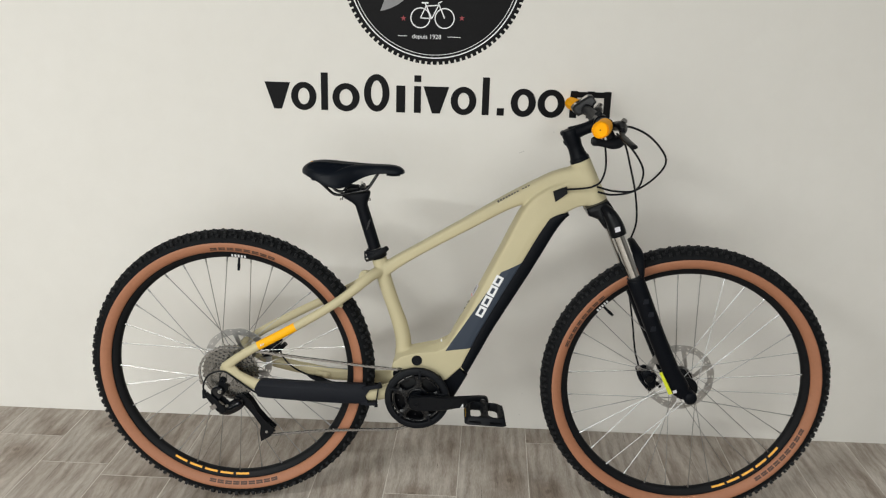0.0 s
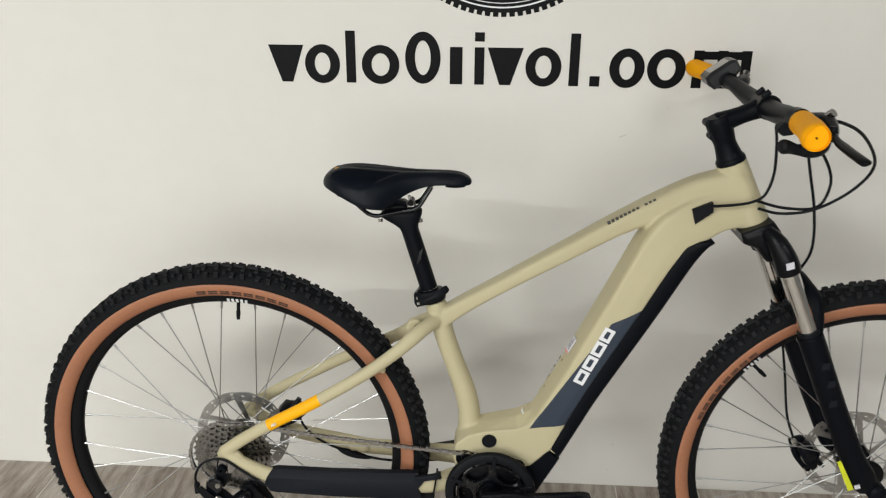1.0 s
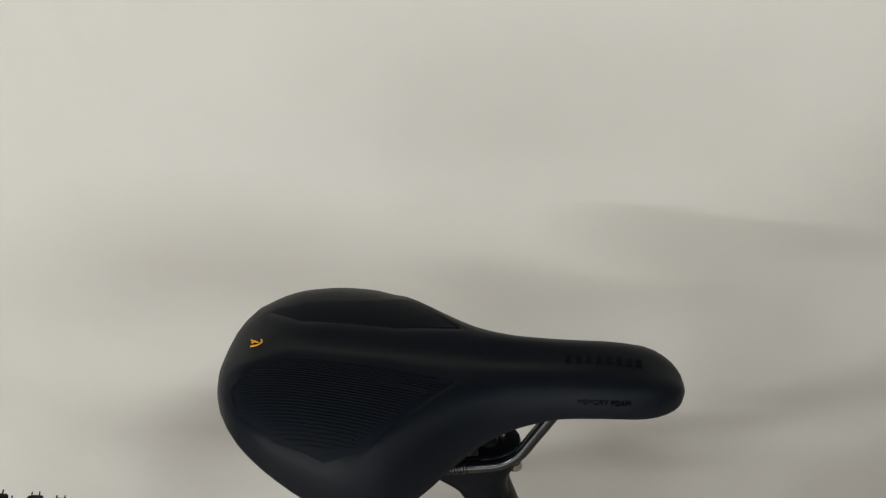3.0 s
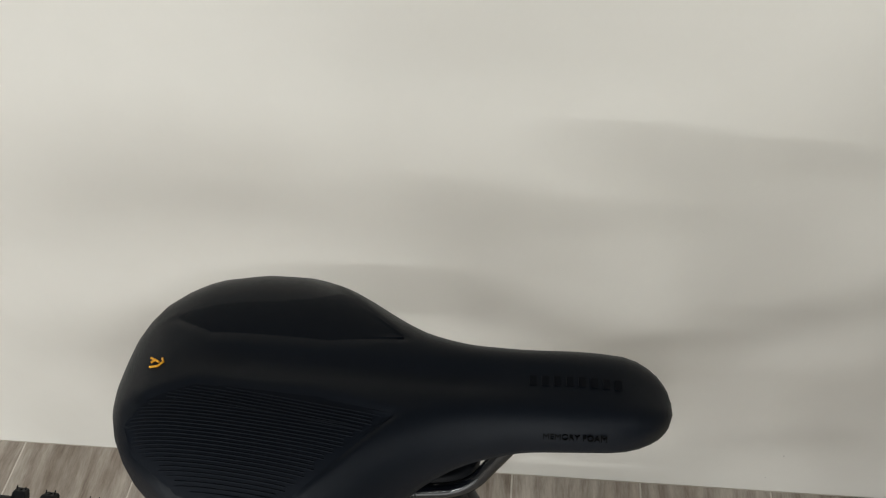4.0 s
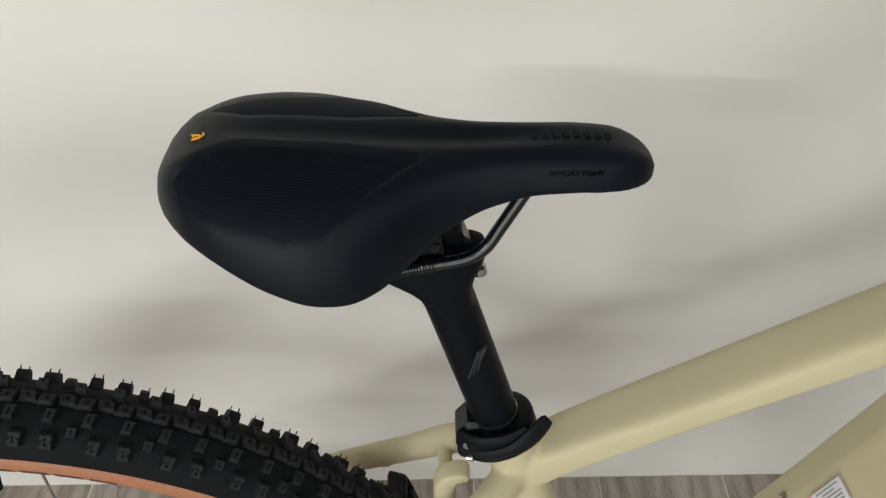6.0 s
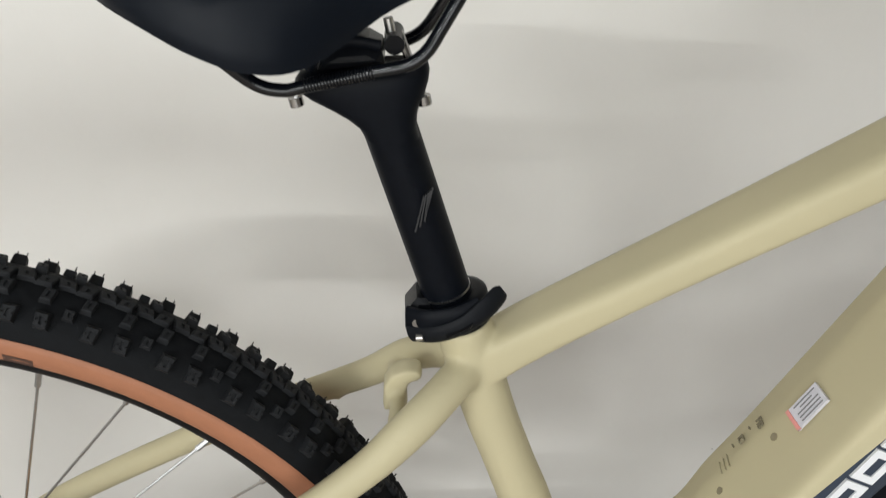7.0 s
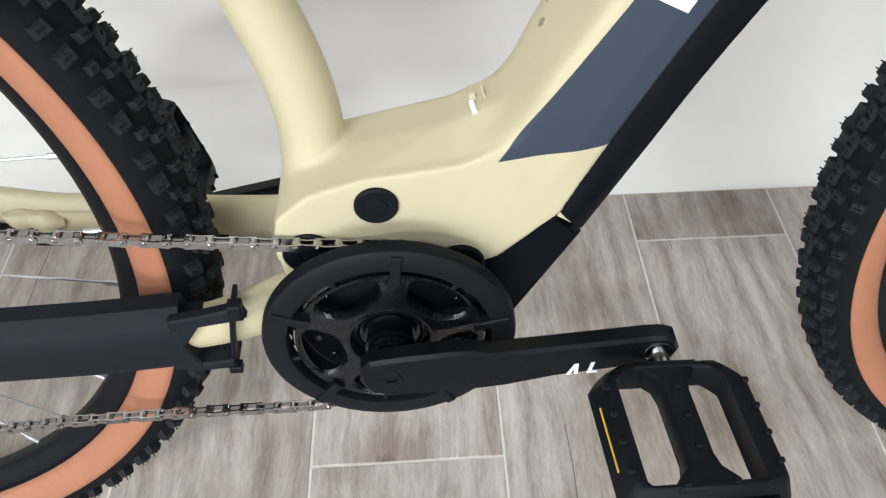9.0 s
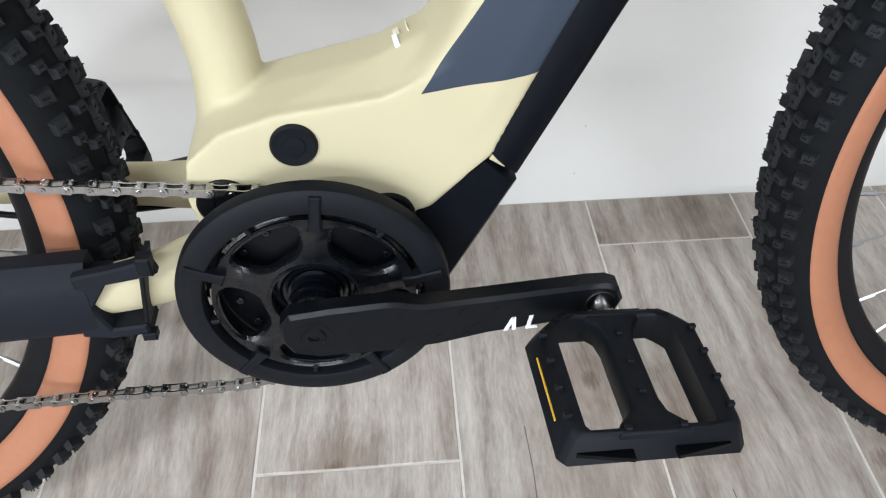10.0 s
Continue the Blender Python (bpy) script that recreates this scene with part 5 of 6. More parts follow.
for k in range(5):
    t = 13 + 72 * k
    part("ring_rib", plate(BM(), arc(*BB, 0.0545, t - 4.6, t + 4.6, 2) + arc(*BB, 0.0600, t + 3.2, t + 3.1, 1) + arc(*BB, 0.0780, t + 2.4, t - 2.4, 2) + arc(*BB, 0.0600, t - 3.1, t - 3.2, 1), -0.0785, -0.0700, 0.001), M_PLASTIC, crankset)
    part("ring_bridge", plate(BM(), arc(*BB, 0.0595, t + 34.5, t + 37.5, 1) + arc(*BB, 0.0655, t + 37.4, t + 34.6, 1), -0.0752, -0.0690, 0.0008), M_PLASTIC, crankset)
    # added steel arcs stand in for bright reflections in the slots
    part("slot_glint", ring_plate(BM(), BB, 0.0606, 0.0618, -0.0700, -0.0660, t + 14, t + 58, 14), M_DULLSTEEL, crankset, "added steel arc for the glints in the ring's slots")
dk = BM()
lathe(dk, [(0.0004, -0.0590), (0.0560, -0.0590), (0.0590, -0.0575), (0.0590, -0.0520), (0.0004, -0.0520)], 64, BB, closed=False)
part("ring_back", dk, M_DARK, crankset, "dark back plate of the ring")
for k in range(15):
    a = radians(13 + 12 + 24 * k)
    part("back_bolt", lathe(BM(), [(0.0006, -0.0612), (0.0020, -0.0612), (0.0026, -0.0605), (0.0026, -0.0585)], 12, (BB[0] + 0.0485 * math.cos(a), BB[1] + 0.0485 * math.sin(a)), closed=False), M_GLOSS, crankset)
part("chainring", tooth_ring(0.0700, 34, -0.0012, 0.0012, 0.055), M_SATIN, crankset, "black toothed chainring", pose(BB[0], -0.0560, BB[1]), smooth=False)
for mx, mz in ((0.440, 0.391), (0.533, 0.376)):
    part("motor_mount", lathe(BM(), [(0.0004, -0.0470), (0.0060, -0.0470), (0.0065, -0.0480), (0.0150, -0.0485), (0.0165, -0.0475), (0.0165, -0.040)], 28, (mx, mz), closed=False), M_SATIN, crankset, "round black motor mount")
prof = []
for y, r in ((-0.0665, 0.0165), (-0.072, 0.0150), (-0.077, 0.0160), (-0.082, 0.0145), (-0.0870, 0.0150)):
    prof += [(r, y - 0.0005), (r, y - 0.0035), (0.0128, y - 0.0037), (0.0128, y - 0.0047)]
part("spindle_sleeve", lathe(BM(), prof, 32, BB, closed=False), M_GLOSS, crankset)


def crank_arm(s, flip):
    bm = BM()
    d = 1 if not flip else -1
    pts = [(-0.018, 0.010), (-0.012, 0.0165), (0.010, 0.0180), (0.042, 0.0185), (0.050, 0.0175), (0.062, 0.0138), (0.100, 0.0145), (0.158, 0.0158), (0.169, 0.0150), (0.1755, 0.0115), (0.1785, 0.002), (0.174, -0.009), (0.150, -0.0105), (0.100, -0.0140), (0.070, -0.0190), (0.040, -0.0205), (0.0, -0.0190), (-0.014, -0.0140), (-0.0195, -0.002)]
    plate(bm, [(d * x, z) for x, z in pts], s * 0.0915, s * 0.1050, 0.0022)
    ob = part("crank_arm", bm, M_SATIN, crankset, "satin black crank arm", pose(BB[0], 0, BB[1], 0, -14.0 if flip else -3.8, 0), angle=30)
    part("crank_bolt", lathe(BM(), [(0.0030, s * 0.1058), (0.0036, s * 0.1066), (0.0062, s * 0.1066), (0.0072, s * 0.1052), (0.0105, s * 0.1052), (0.0108, s * 0.1045)], 24, closed=False), M_SATIN, ob, "hexagon crank bolt")
    part("pedal_eye", lathe(BM(), [(0.0004, s * 0.1062), (0.0050, s * 0.1062), (0.0085, s * 0.1056), (0.009, s * 0.1045)], 20, (d * 0.165, 0.002), closed=False), M_DULLSTEEL, ob)
    return ob


arm = crank_arm(-1, False)
for x, lean_x in ((0.1085, 0.0050), (0.1135, 0.0002), (0.1215, 0.0024)):
    part("arm_print", plate(BM(), [(x, -0.0120), (x + 0.0024, -0.0120), (x + lean_x + 0.0024, -0.0018), (x + lean_x, -0.0018)], -0.1054, -0.1049), M_WHITE, arm, "white print bar")
part("arm_print", plate(BM(), [(0.1215, -0.0120), (0.1285, -0.0120), (0.1280, -0.0098), (0.1215, -0.0098)], -0.1056, -0.1051), M_WHITE, arm, "white print bar")
crank_arm(1, True)


def pedal(s, at, reflectors=True):
    """Platform pedal about its spindle: rim, two windows, pins and reflectors."""
    root_bm = BM()

    def rim(cx0, cx1, cy0, cy1, near_cut, end_cut):
        """Eight-cornered outline with rounded cuts, counter-clockwise."""
        pts = []
        for qx, qy, a0, cut in ((cx1 - near_cut, cy0 + near_cut, -90, near_cut), (cx1 - end_cut, cy1 - end_cut, 0, end_cut), (cx0 + end_cut, cy1 - end_cut, 90, end_cut), (cx0 + near_cut, cy0 + near_cut, 180, near_cut)):
            p, q = (math.cos(radians(a0)), math.sin(radians(a0))), (math.cos(radians(a0 + 90)), math.sin(radians(a0 + 90)))
            for k in range(5):
                c = (p[0] + (q[0] - p[0]) * k / 4, p[1] + (q[1] - p[1]) * k / 4)
                w = 1.0 + 0.10 * math.sin(math.pi * k / 4)
                pts.append((qx + cut * c[0] * w, qy + cut * c[1] * w))
        return pts

    out, inn = rim(-0.0480, 0.0505, 0.010, 0.103, 0.015, 0.0045), rim(-0.0370, 0.0340, 0.0215, 0.0935, 0.009, 0.004)
    chamfer = lambda pts, d: [(x - math.copysign(min(abs(x), d), x), y - d * (1 if y > 0.057 else -1)) for x, y in pts]
    belly = lambda pts: [(x, y + 0.008 * (1 - abs(x) / 0.048) if y > 0.06 else y) for x, y in pts]
    loops = [[(x, s * y, z) for x, y in belly(pts)] for pts, z in ((chamfer(out, 0.003), -0.0110), (out, -0.0085), (chamfer(out, 0.0045), 0.0050), (chamfer(out, 0.0065), 0.0088), (chamfer(out, 0.0085), 0.0096), (chamfer(inn, -0.002), 0.0096), (inn, 0.0075), (inn, -0.0090), (chamfer(inn, -0.001), -0.0110))]
    rings(root_bm, loops, closed=True)
    p = part("pedal", root_bm, M_PLASTIC, crankset, "black plastic platform pedal", at, angle=50)

    def flat(pts, z0, z1, bevel=0.0):
        """An outline in the plane x-y, thickened from z0 to z1."""
        bm = plate(BM(), pts, z0, z1, bevel)
        for v in bm.verts:
            v.co = Vector((v.co.x, s * v.co.z, v.co.y))
        return bm

    half_spine = [(0.0190, 0.014), (0.0155, 0.0215), (0.0098, 0.027), (0.0078, 0.036), (0.0078, 0.078), (0.0098, 0.086), (0.0165, 0.0925), (0.0190, 0.100)]
    part("pedal_spine", flat(half_spine + [(-x, y) for x, y in reversed(half_spine)], -0.0095, 0.0090, 0.0018), M_PLASTIC, p, angle=50)
    part("pedal_axle", tube(BM(), [(0, s * -0.004, 0, 0.0065), (0, s * 0.014, 0, 0.0065)], 14, 1, up=(1, 0, 0)), M_DULLSTEEL, p, "dark steel spindle")
    for sgn in (-1, 1):
        # slots are not cut: slightly raised black strips give their inner shade
        part("end_slot_shade", flat([(sgn * 0.0110, 0.098), (sgn * 0.0395, 0.098), (sgn * 0.0395, 0.1026), (sgn * 0.0110, 0.1076)], -0.0034, -0.0008), M_DARK, p, "black strip for the shade in the slot of the pedal's end")
        part("arm_slot_shade", flat([(sgn * 0.0215, 0.0170), (sgn * 0.0340, 0.0215), (sgn * 0.0325, 0.0235), (sgn * 0.0205, 0.0190)], 0.0080, 0.0099), M_DARK, p, "black strip for the shade in the slot beside the spindle")
        if reflectors and sgn < 0:
            part("reflector", box(BM(), (sgn * 0.0449 - 0.0010, min(s * 0.040, s * 0.082), -0.0012), (sgn * 0.0449 + 0.0010, max(s * 0.040, s * 0.082), 0.0000), 0.0003), M_REFLECT, p, "amber reflector")
        for y in (0.033, 0.051, 0.069, 0.087):
            for zz in (-1, 1):
                part("grip_pin", box(BM(), (sgn * 0.0420 - 0.0020, s * y - 0.0020, zz * 0.0100 - 0.0016), (sgn * 0.0420 + 0.0020, s * y + 0.0020, zz * 0.0100 + 0.0016), 0.0008), M_PLASTIC, p)
    for gx, y in ((0.0, 0.034), (0.0, 0.054), (0.0, 0.074), (-0.014, 0.0965), (0.014, 0.0965)):
        part("grip_pin", box(BM(), (gx - 0.0020, s * y - 0.0018, 0.0080), (gx + 0.0020, s * y + 0.0018, 0.0108), 0.0007), M_PLASTIC, p)
    return p


pedal(-1, pose(0.652, -0.100, 0.346, 0, 3, 2))
pedal(1, pose(0.306, 0.108, 0.298, 0, 74, 0), False)

# chain: along the upper run, round the ring, back along the lower run to the jockey wheels
chain_path = [(-0.010, -0.0400, 0.4395), (0.060, -0.0410, 0.4360), (0.150, -0.0430, 0.4265), (0.250, -0.0460, 0.4180), (0.350, -0.0490, 0.4100), (0.440, -0.0530, 0.4045)]
for t in (84, 60, 30, 0, -30, -60, -84):
    chain_path.append((BB[0] + 0.0665 * math.cos(radians(t)), -0.0560, BB[1] + 0.0665 * math.sin(radians(t))))
chain_path += [(0.440, -0.0545, 0.2435), (0.350, -0.0500, 0.2345), (0.240, -0.0450, 0.2235), (0.130, -0.0410, 0.2070), (0.112, -0.0400, 0.2040), (0.098, -0.0400, 0.2090), (0.092, -0.0400, 0.2220), (0.078, -0.0400, 0.2500), (0.050, -0.0400, 0.2780), (0.036, -0.0400, 0.3000), (0.014, -0.0400, 0.3030), (-0.030, -0.0400, 0.3150), (-0.060, -0.0400, 0.345)]
for t in (205, 175, 145, 115, 97):
    chain_path.append((0.0715 * math.cos(radians(t)), -0.0400, 0.368 + 0.0715 * math.sin(radians(t))))
dense = curve_points(chain_path, 24)
length = np.concatenate([[0], np.cumsum(np.linalg.norm(np.diff(dense, axis=0), axis=1))])
count = int(length[-1] / 0.0127)
knots = [np.array([np.interp(length[-1] * k / count, length, dense[:, c]) for c in range(3)]) for k in range(count + 1)]


def link_mesh(outer):
    bm = BM()
    w = 0.0026 if outer else 0.0016
    shape = [(x + 0.00635, z) for x, z in arc(0.0, 0.0, 0.0034, 60, -60, 4)] + [(0.0, -0.0022)] + [(x - 0.00635, z) for x, z in arc(0, 0, 0.0034, -120, -240, 4)] + [(0.0, 0.0022)]
    for s in (-1, 1):
        plate(bm, shape, s * w, s * (w + 0.0010))
    for x in (-0.00635, 0.00635):
        lathe(bm, [(0.0004, -w - (0.0017 if outer else 0)), (0.0016 if outer else 0.0031, -w - (0.0017 if outer else 0)), (0.0016 if outer else 0.0031, w + (0.0017 if outer else 0)), (0.0004, w + (0.0017 if outer else 0))], 10, (x, 0), closed=False)
    me = finish(bm)
    me.materials.append(M_DULLSTEEL)
    return me


LINKS = [link_mesh(True), link_mesh(False)]
chain = part("chain", rod(BM(), (-0.010, -0.0400, 0.4397), (-0.0102, -0.0400, 0.4397), 0.0018, 8), M_DULLSTEEL, bike, "grey steel bicycle chain")
for k in range(count):
    a, b = Vector(knots[k]), Vector(knots[k + 1])
    d = (b - a).normalized()
    y = (Vector((0, 1, 0)) - d * d.y).normalized()
    m = Matrix((d, y, d.cross(y))).transposed().to_4x4()
    m.translation = (a + b) / 2
    part("chain_link", LINKS[k % 2], M_DULLSTEEL, chain, m=m)

# rear derailleur
der = BM()
plate(der, arc(-0.012, 0.338, 0.0165, 20, 200, 8) + [(-0.036, 0.326), (-0.026, 0.312), (-0.006, 0.318)], -0.092, -0.074, 0.003)
derail = part("rear_derailleur", der, M_GLOSS, bike, "black rear derailleur below the sprockets", angle=40)
for y0, y1, dx in ((-0.100, -0.094, -0.004), (-0.076, -0.070, 0.006)):
    lk = plate(BM(), [(-0.040 + dx, 0.336), (-0.030 + dx, 0.344), (-0.020 + dx, 0.334), (0.012 + dx, 0.304), (0.016 + dx, 0.292), (0.006 + dx, 0.284), (-0.008 + dx, 0.292)], y0, y1, 0.002)
    part("mech_link", lk, M_SATIN, derail, "black parallelogram link", angle=30)
kn = BM()
tube(kn, [(-0.004, -0.092, 0.294, 0.010, 0.012), (0.012, -0.078, 0.290, 0.013, 0.015), (0.030, -0.066, 0.298, 0.013, 0.016), (0.036, -0.056, 0.301, 0.011, 0.014)], 16, 4)
part("mech_knuckle", kn, M_GLOSS, derail, "glossy black pivot knuckle")
part("cable_barrel", rod(BM(), (-0.046, -0.086, 0.322), (-0.046, -0.086, 0.342), 0.0052, 14), M_PLASTIC, derail)
part("mech_spring", rod(BM(), (-0.022, -0.085, 0.318), (0.004, -0.083, 0.298), 0.0048, 12), M_STEEL, derail, "bright pivot spring")
part("mech_plate", plate(BM(), [(-0.030, 0.306), (-0.016, 0.314), (-0.010, 0.304), (-0.022, 0.296)], -0.1010, -0.0995), M_DULLSTEEL, derail, "bright plate")
hang = plate(BM(), [(-0.008, 0.385), (0.012, 0.385), (0.012, 0.345), (0.000, 0.328), (-0.014, 0.340)], -0.078, -0.071, 0.001)
part("mech_hanger", hang, M_SATIN, derail)
cage = BM()
for y in (-0.056, -0.030):
    plate(cage, [(0.024, 0.316), (0.044, 0.320), (0.062, 0.301), (0.080, 0.270), (0.100, 0.247), (0.121, 0.226), (0.112, 0.208), (0.086, 0.192), (0.083, 0.212), (0.086, 0.236), (0.068, 0.264), (0.050, 0.287), (0.028, 0.298)], y, y + 0.003, 0.0005)
part("jockey_cage", cage, M_SATIN, derail, "black jockey cage")
for jx, jz in ((0.036, 0.303), (0.101, 0.220)):
    part("jockey_wheel", tooth_ring(0.0195, 11, -0.002, 0.002, 0.006), M_PLASTIC, derail, "toothed jockey wheel", pose(jx, -0.040, jz), smooth=False)
    part("jockey_bolt", lathe(BM(), [(0.0004, -0.0585), (0.0032, -0.0585), (0.0036, -0.0555)], 12, (jx, jz), closed=False), M_STEEL, derail)
for bx, bz, r in ((-0.036, 0.337, 0.0046), (-0.005, 0.343, 0.0052), (0.012, 0.306, 0.004)):
    part("mech_bolt", lathe(BM(), [(0.0015, -0.0935), (0.002, -0.0955), (r - 0.001, -0.0955), (r, -0.0925)], 16, (bx, bz), closed=False), M_STEEL, derail, "bright bolt")
cable("rear_gear_cable", [(-0.045, -0.086, 0.330), (-0.047, -0.086, 0.358), (-0.030, -0.087, 0.386), (0.005, -0.088, 0.396), (0.040, -0.088, 0.374), (0.080, -0.087, 0.345), (0.110, -0.084, 0.335)], 0.0023)
axr = BM()
lathe(axr, [(0.0030, -0.0835), (0.0034, -0.0845), (0.0080, -0.0845), (0.0095, -0.0800)], 20, R_AXLE, closed=False)
part("rear_axle", axr, M_BLACK, bike)
caliper(bike, 0.094, 0.412, -35, 0.052)
cable("rear_brake_hose", [(0.112, 0.056, 0.412), (0.118, 0.060, 0.385), (0.135, 0.062, 0.360), (0.165, 0.061, 0.340), (0.205, 0.060, 0.325), (0.245, 0.058, 0.316), (0.300, 0.053, 0.313), (0.400, 0.045, 0.325)])
part("hose_grommet", tube(BM(), [(0.186, 0.0600, 0.3310, 0.0025, 0.0025), (0.198, 0.0590, 0.3260, 0.0055, 0.0060), (0.216, 0.0580, 0.3210, 0.0065, 0.0075), (0.236, 0.0575, 0.3165, 0.0055, 0.0055), (0.252, 0.0570, 0.3140, 0.0025, 0.0025)], 14, 4), M_PLASTIC, bike, "black rubber hose grommet")
part("stay_boss", tube(BM(), [(0.208, 0.0590, 0.3420, 0.0050, 0.0030), (0.217, 0.0555, 0.3395, 0.0075, 0.0085), (0.226, 0.0560, 0.3385, 0.0060, 0.0070), (0.236, 0.0545, 0.3370, 0.0078, 0.0090), (0.248, 0.0570, 0.3350, 0.0050, 0.0030)], 14, 3), M_FRAME, bike, "beige boss on the chain stay")

# neoprene guard on the chain stay, with ties
gd = BM()
loops = []
for x, z, h, y in ((0.082, 0.352, 0.004, -0.078), (0.088, 0.351, 0.0195, -0.0765), (0.100, 0.3510, 0.0225, -0.0755), (0.200, 0.3455, 0.0240, -0.0715), (0.300, 0.3415, 0.0250, -0.0650), (0.356, 0.3395, 0.0250, -0.0590)):
    loops.append([(x, y - 0.0125, z + f * h) for f in (-0.75, 0.45)] + [(x, y - 0.009, z + 0.70 * h)] + [(x, y + f, z + h) for f in (-0.002, 0.010)] + [(x, y + 0.0125, z + f * h) for f in (0.6, -0.75)] + [(x, y + f, z - h) for f in (0.009, -0.009)])
rings(gd, loops)
guard = part("chain_stay_guard", gd, M_RUBBERPAD, bike, "dark grey neoprene chain stay guard", angle=30)
strap = plate(BM(), [(0.350, 0.351), (0.368, 0.3540), (0.388, 0.3575), (0.399, 0.3610), (0.396, 0.3715), (0.372, 0.3650), (0.350, 0.3610)], -0.0715, -0.0630, 0.0015)
part("guard_strap", strap, M_RUBBERPAD, guard)
lowg = plate(BM(), [(0.345, 0.3300), (0.356, 0.3360), (0.364, 0.3185), (0.384, 0.3205), (0.386, 0.3125), (0.362, 0.3105), (0.345, 0.3130)], -0.0715, -0.0480, 0.0015)
part("guard_strap", lowg, M_RUBBERPAD, guard)
wedge = plate(BM(), [(0.345, 0.3310), (0.357, 0.3370), (0.369, 0.3555), (0.345, 0.3540)], -0.0712, -0.0480, 0.0012)
part("guard_end", wedge, M_RUBBERPAD, guard)
tie = BM()
plate(tie, [(0.3810, 0.3110), (0.3840, 0.3110), (0.3915, 0.3660), (0.3885, 0.3660)], -0.0690, -0.0450, 0.0008)
box(tie, (0.3800, -0.0730, 0.3085), (0.3885, -0.0650, 0.3145), 0.0008)
box(tie, (0.3890, -0.0735, 0.3610), (0.3975, -0.0640, 0.3740), 0.0012)
part("cable_tie", tie, M_PLASTIC, guard, "black cable tie")

# ---------------------------------------------------------------- prints and stickers on the frame
d0 = Vector((0.691 - 0.637, 0.659 - 0.544)).normalized()
n0 = Vector((-d0.y, d0.x))
o0 = Vector((0.6330, 0.5530))


def badge_shape(u0, u1):
    """Plain white shapes in a row along the down tube."""
    h0, h1, t = 0.0, 0.0190, 0.0056
    q = lambda u, v: tuple(o0 + d0 * u + n0 * (v - h1 / 2))
    bm = BM()
    for quad in ([q(u0, h0), q(u1, h0), q(u1, t), q(u0, t)], [q(u0, h1 - t), q(u1, h1 - t), q(u1, h1), q(u0, h1)], [q(u0, t), q(u0 + t, t), q(u0 + t, h1 - t), q(u0, h1 - t)], [q(u1 - t, t), q(u1, t), q(u1, h1 - t), q(u1 - t, h1 - t)]):
        plate(bm, quad, -0.0512, -0.0480)
    return bm


for u0, u1 in ((0.000, 0.027), (0.0300, 0.0570), (0.0600, 0.0870), (0.0900, 0.1150)):
    part("tube_badge", badge_shape(u0, u1), M_WHITE, frame_ob, "white printed shape", smooth=False)
dr, nr = Vector((0.752 - 0.669, 0.880 - 0.833)).normalized(), Vector((-(0.880 - 0.833), 0.752 - 0.669)).normalized()
for k in range(12):
    if k == 8:
        continue
    c = Vector((0.668, 0.8335)) + dr * 0.0074 * k
    w = 0.005
    part("name_bar", plate(BM(), [tuple(c - nr * 0.003), tuple(c + dr * w - nr * 0.003), tuple(c + dr * w + nr * 0.003), tuple(c + nr * 0.003)], -0.0215, -0.0150), M_GREYPRINT, frame_ob, smooth=False)


for k in range(3):
    part("band_mark", plate(BM(), [(0.0990 + 0.0032 * k, 0.4660 + 0.0014 * k), (0.1006 + 0.0032 * k, 0.4664 + 0.0014 * k), (0.1020 + 0.0032 * k, 0.4722 + 0.0010 * k), (0.1004 + 0.0032 * k, 0.4718 + 0.0010 * k)], -0.0882, -0.0850), M_WHITE, frame_ob, "small white mark", smooth=False)


def patch(name, p, n, along, w, h, material, label="", lift=0.0):
    """A thin film at p, lying across the normal n, its width along the given way."""
    n, t = Vector(n).normalized(), Vector(along)
    t = (t - n * t.dot(n)).normalized()
    m = Matrix((t, n.cross(t), n)).transposed().to_4x4()
    m.translation = Vector(p) + n * lift
    return part(name, box(BM(), (-w / 2, -h / 2, -0.0015), (w / 2, h / 2, 0.0008)), material, frame_ob, label, m, smooth=False)


DT, DN = (0.46, 0.0, 0.89), (-0.89, -0.10, 0.44)
stick = (0.6216, -0.0074, 0.6065)
patch("paper_sticker", stick, DN, DT, 0.031, 0.017, M_SILVER, "pale printed sticker with pink edge")
patch("sticker_edge", Vector(stick) - Vector(DT) * 0.0140, DN, DT, 0.003, 0.017, M_PINK, "", 0.0003)
side_w = Vector(DN).normalized().cross(Vector(DT).normalized())
for k in range(5):
    patch("sticker_line", Vector(stick) + side_w * (0.0030 * (k - 2)) + Vector(DT) * 0.002, DN, DT, 0.021 if k != 3 else 0.012, 0.0009, M_GREYVINYL, "", 0.0004)
# dark marks along the top of the down tube
TOPN = Vector((-0.86, 0.22, 0.45)).normalized()


def mark_matrix(p, lift=0.0006):
    x_way = Vector((0, -1, 0)) - TOPN * TOPN.dot(Vector((0, -1, 0)))
    x_way.normalize()
    m = Matrix((x_way, TOPN.cross(x_way), TOPN)).transposed().to_4x4()
    m.translation = Vector(p) + TOPN * lift
    return m


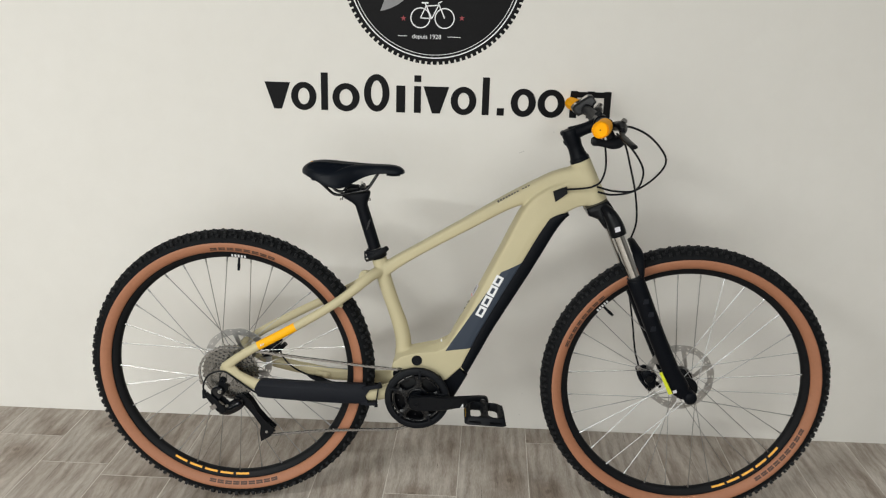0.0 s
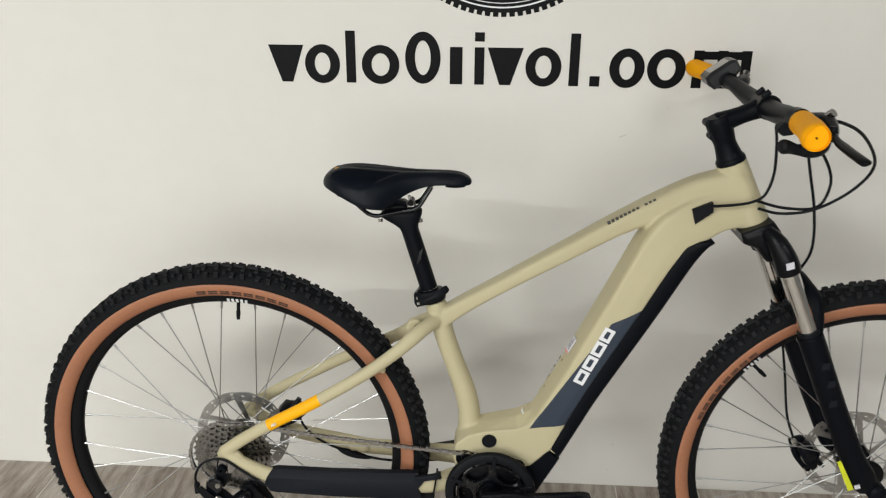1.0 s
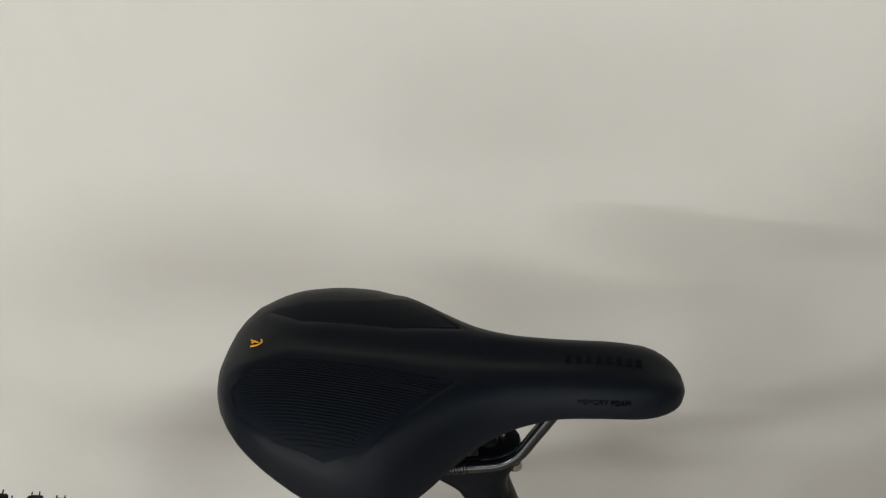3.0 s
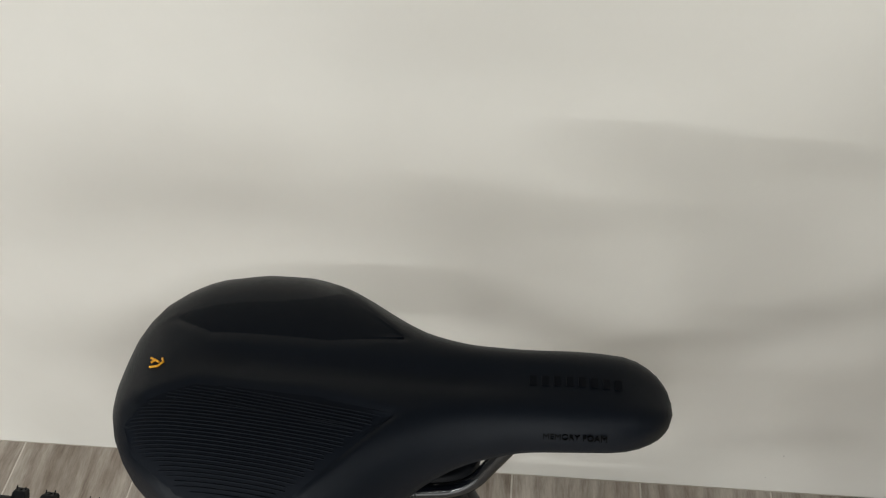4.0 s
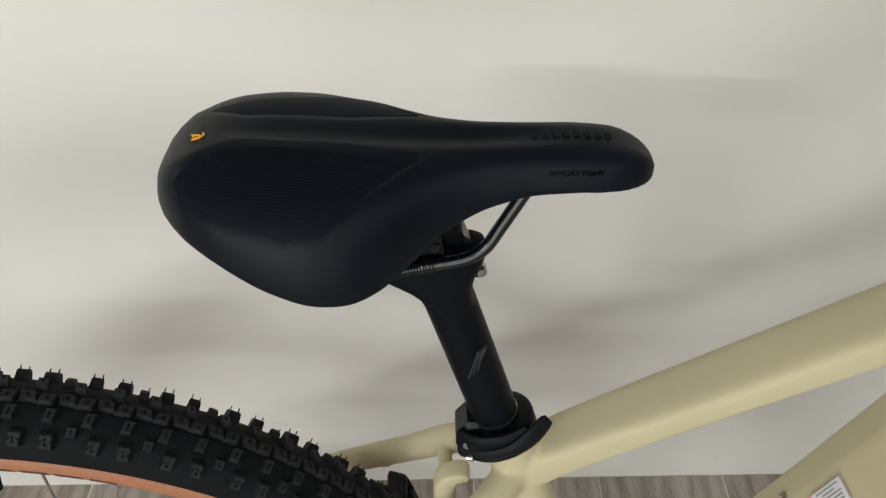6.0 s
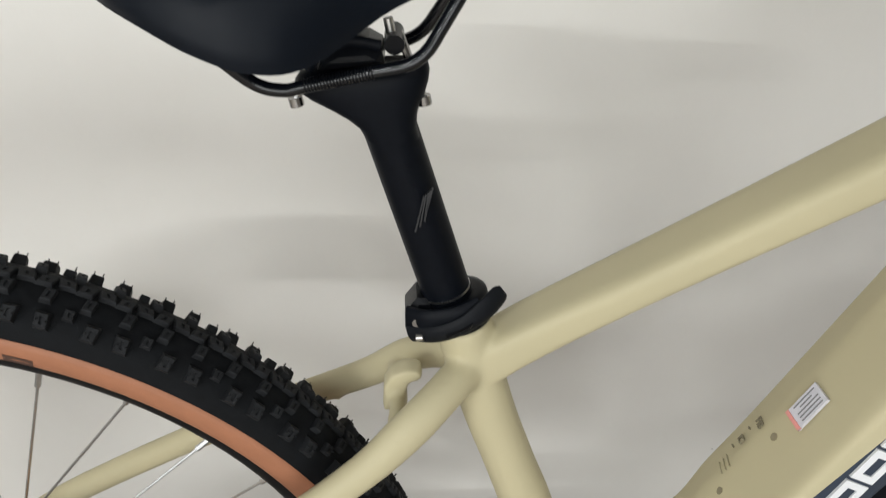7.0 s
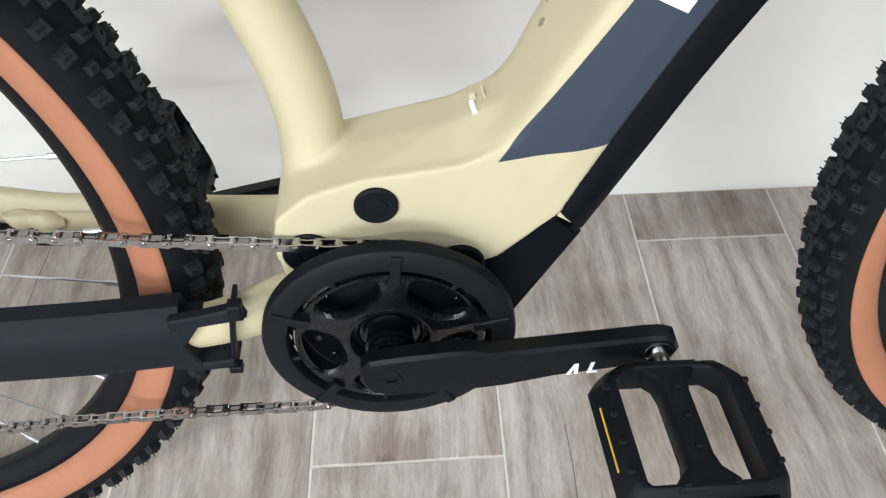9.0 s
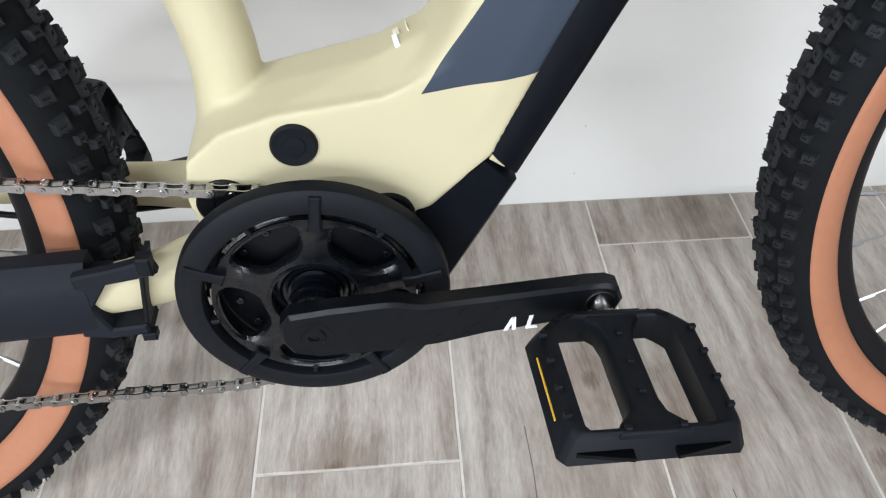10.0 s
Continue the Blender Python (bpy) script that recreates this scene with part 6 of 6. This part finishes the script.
lettering("tube_text", "FIB", 0.0085, M_OLIVEPRINT, frame_ob, mark_matrix((0.6062, 0.0180, 0.5650)), 0.0006)
for lo_u, lo_v, hi_u, hi_v in ((-0.0030, -0.0026, 0.0030, -0.0016), (-0.0030, 0.0016, 0.0030, 0.0026), (-0.0030, -0.0016, -0.0020, 0.0016), (0.0020, -0.0016, 0.0030, 0.0016)):
    part("frame_mark", box(BM(), (lo_u, lo_v, -0.0012), (hi_u, hi_v, 0.0006)), M_OLIVEPRINT, frame_ob, m=mark_matrix((0.5984, 0.0205, 0.5490)), smooth=False)
for p in ((0.6034, 0.0225, 0.5583), (0.5946, 0.0225, 0.5402)):
    part("frame_mark", box(BM(), (-0.0014, -0.0004, -0.0012), (0.0014, 0.0004, 0.0006)), M_OLIVEPRINT, frame_ob, m=mark_matrix(p), smooth=False)
for k in range(3):
    part("faint_mark", box(BM(), (-0.0080, -0.0003, -0.0012), (0.0050, 0.0003, 0.0004)), M_FAINTOLIVE, frame_ob, m=mark_matrix((0.5850 + 0.0020 * k, 0.0130, 0.5255 + 0.0040 * k)), smooth=False)
LOWN = (-0.45, -0.12, 0.88)
patch("white_sticker", (0.5425, -0.0125, 0.4712), LOWN, (0.1, -0.8, -0.1), 0.0105, 0.0030, M_WHITE, "small white sticker", 0.0008)
patch("sticker_trace", (0.5428, -0.0030, 0.4722), LOWN, (0.1, -0.8, -0.1), 0.0045, 0.0034, M_CREAM, "", 0.0004)
patch("sticker_trace", (0.5490, -0.0030, 0.4754), LOWN, (0.1, -0.8, -0.1), 0.0090, 0.0008, M_CREAM, "", 0.0004)
for x, z in ((0.6082, 0.5732), (0.5797, 0.5190)):
    b = BM()
    rod(b, (x - 0.0002, -0.002, z + 0.0002), (x + 0.004, -0.002, z - 0.002), 0.0030, 14)
    part("bottle_bolt", b, M_BOLTHOLE, frame_ob, "small brown bolt head")

# ---------------------------------------------------------------- floor planks
rnd = random.Random(11)
SKEW = 0.025  # the planks are laid slightly askew to the wall


def plank_mesh(w, l):
    bm = BM()
    b = 0.0006
    lo = [(-w / 2, -l / 2), (w / 2, -l / 2), (w / 2, l / 2), (-w / 2, l / 2)]
    hi = [(x - math.copysign(b, x), y - math.copysign(b, y)) for x, y in lo]
    vs = [[bm.verts.new((x + SKEW * y, y, z)) for x, y in q] for q, z in ((lo, -0.004), (lo, -0.0008), (hi, 0.0))]
    for a, c in zip(vs, vs[1:]):
        for i in range(4):
            bm.faces.new((a[i], a[(i + 1) % 4], c[(i + 1) % 4], c[i]))
    bm.faces.new(vs[-1])
    me = finish(bm, False)
    me.materials.append(M_FLOOR)
    return me


W, L, JOINT = 0.2, 1.2, 0.0027
meshes = {}
ENDS = {0.3: -1.02, 0.5: -0.381, 0.7: -0.88, 0.9: -0.088, 1.1: -0.55, 0.1: -0.95, -0.1: -0.62}
x = X0 + 0.1
while x < X1 - 0.05:
    key = round(x, 1)
    e = ENDS.get(key, -0.1 - rnd.random() * 1.05)
    edges = [0.0]
    while edges[-1] > YB:
        nxt = e if len(edges) == 1 else edges[-1] - L
        edges.append(max(nxt, YB))
    for a, b in zip(edges, edges[1:]):
        ln = round(a - b - JOINT, 4)
        if ln < 0.01:
            continue
        if ln not in meshes:
            meshes[ln] = plank_mesh(W - JOINT, ln)
        part("plank", meshes[ln], M_FLOOR, floor, m=pose(x + 0.004 + SKEW * (a + b) / 2, (a + b) / 2, 0))
    x += W
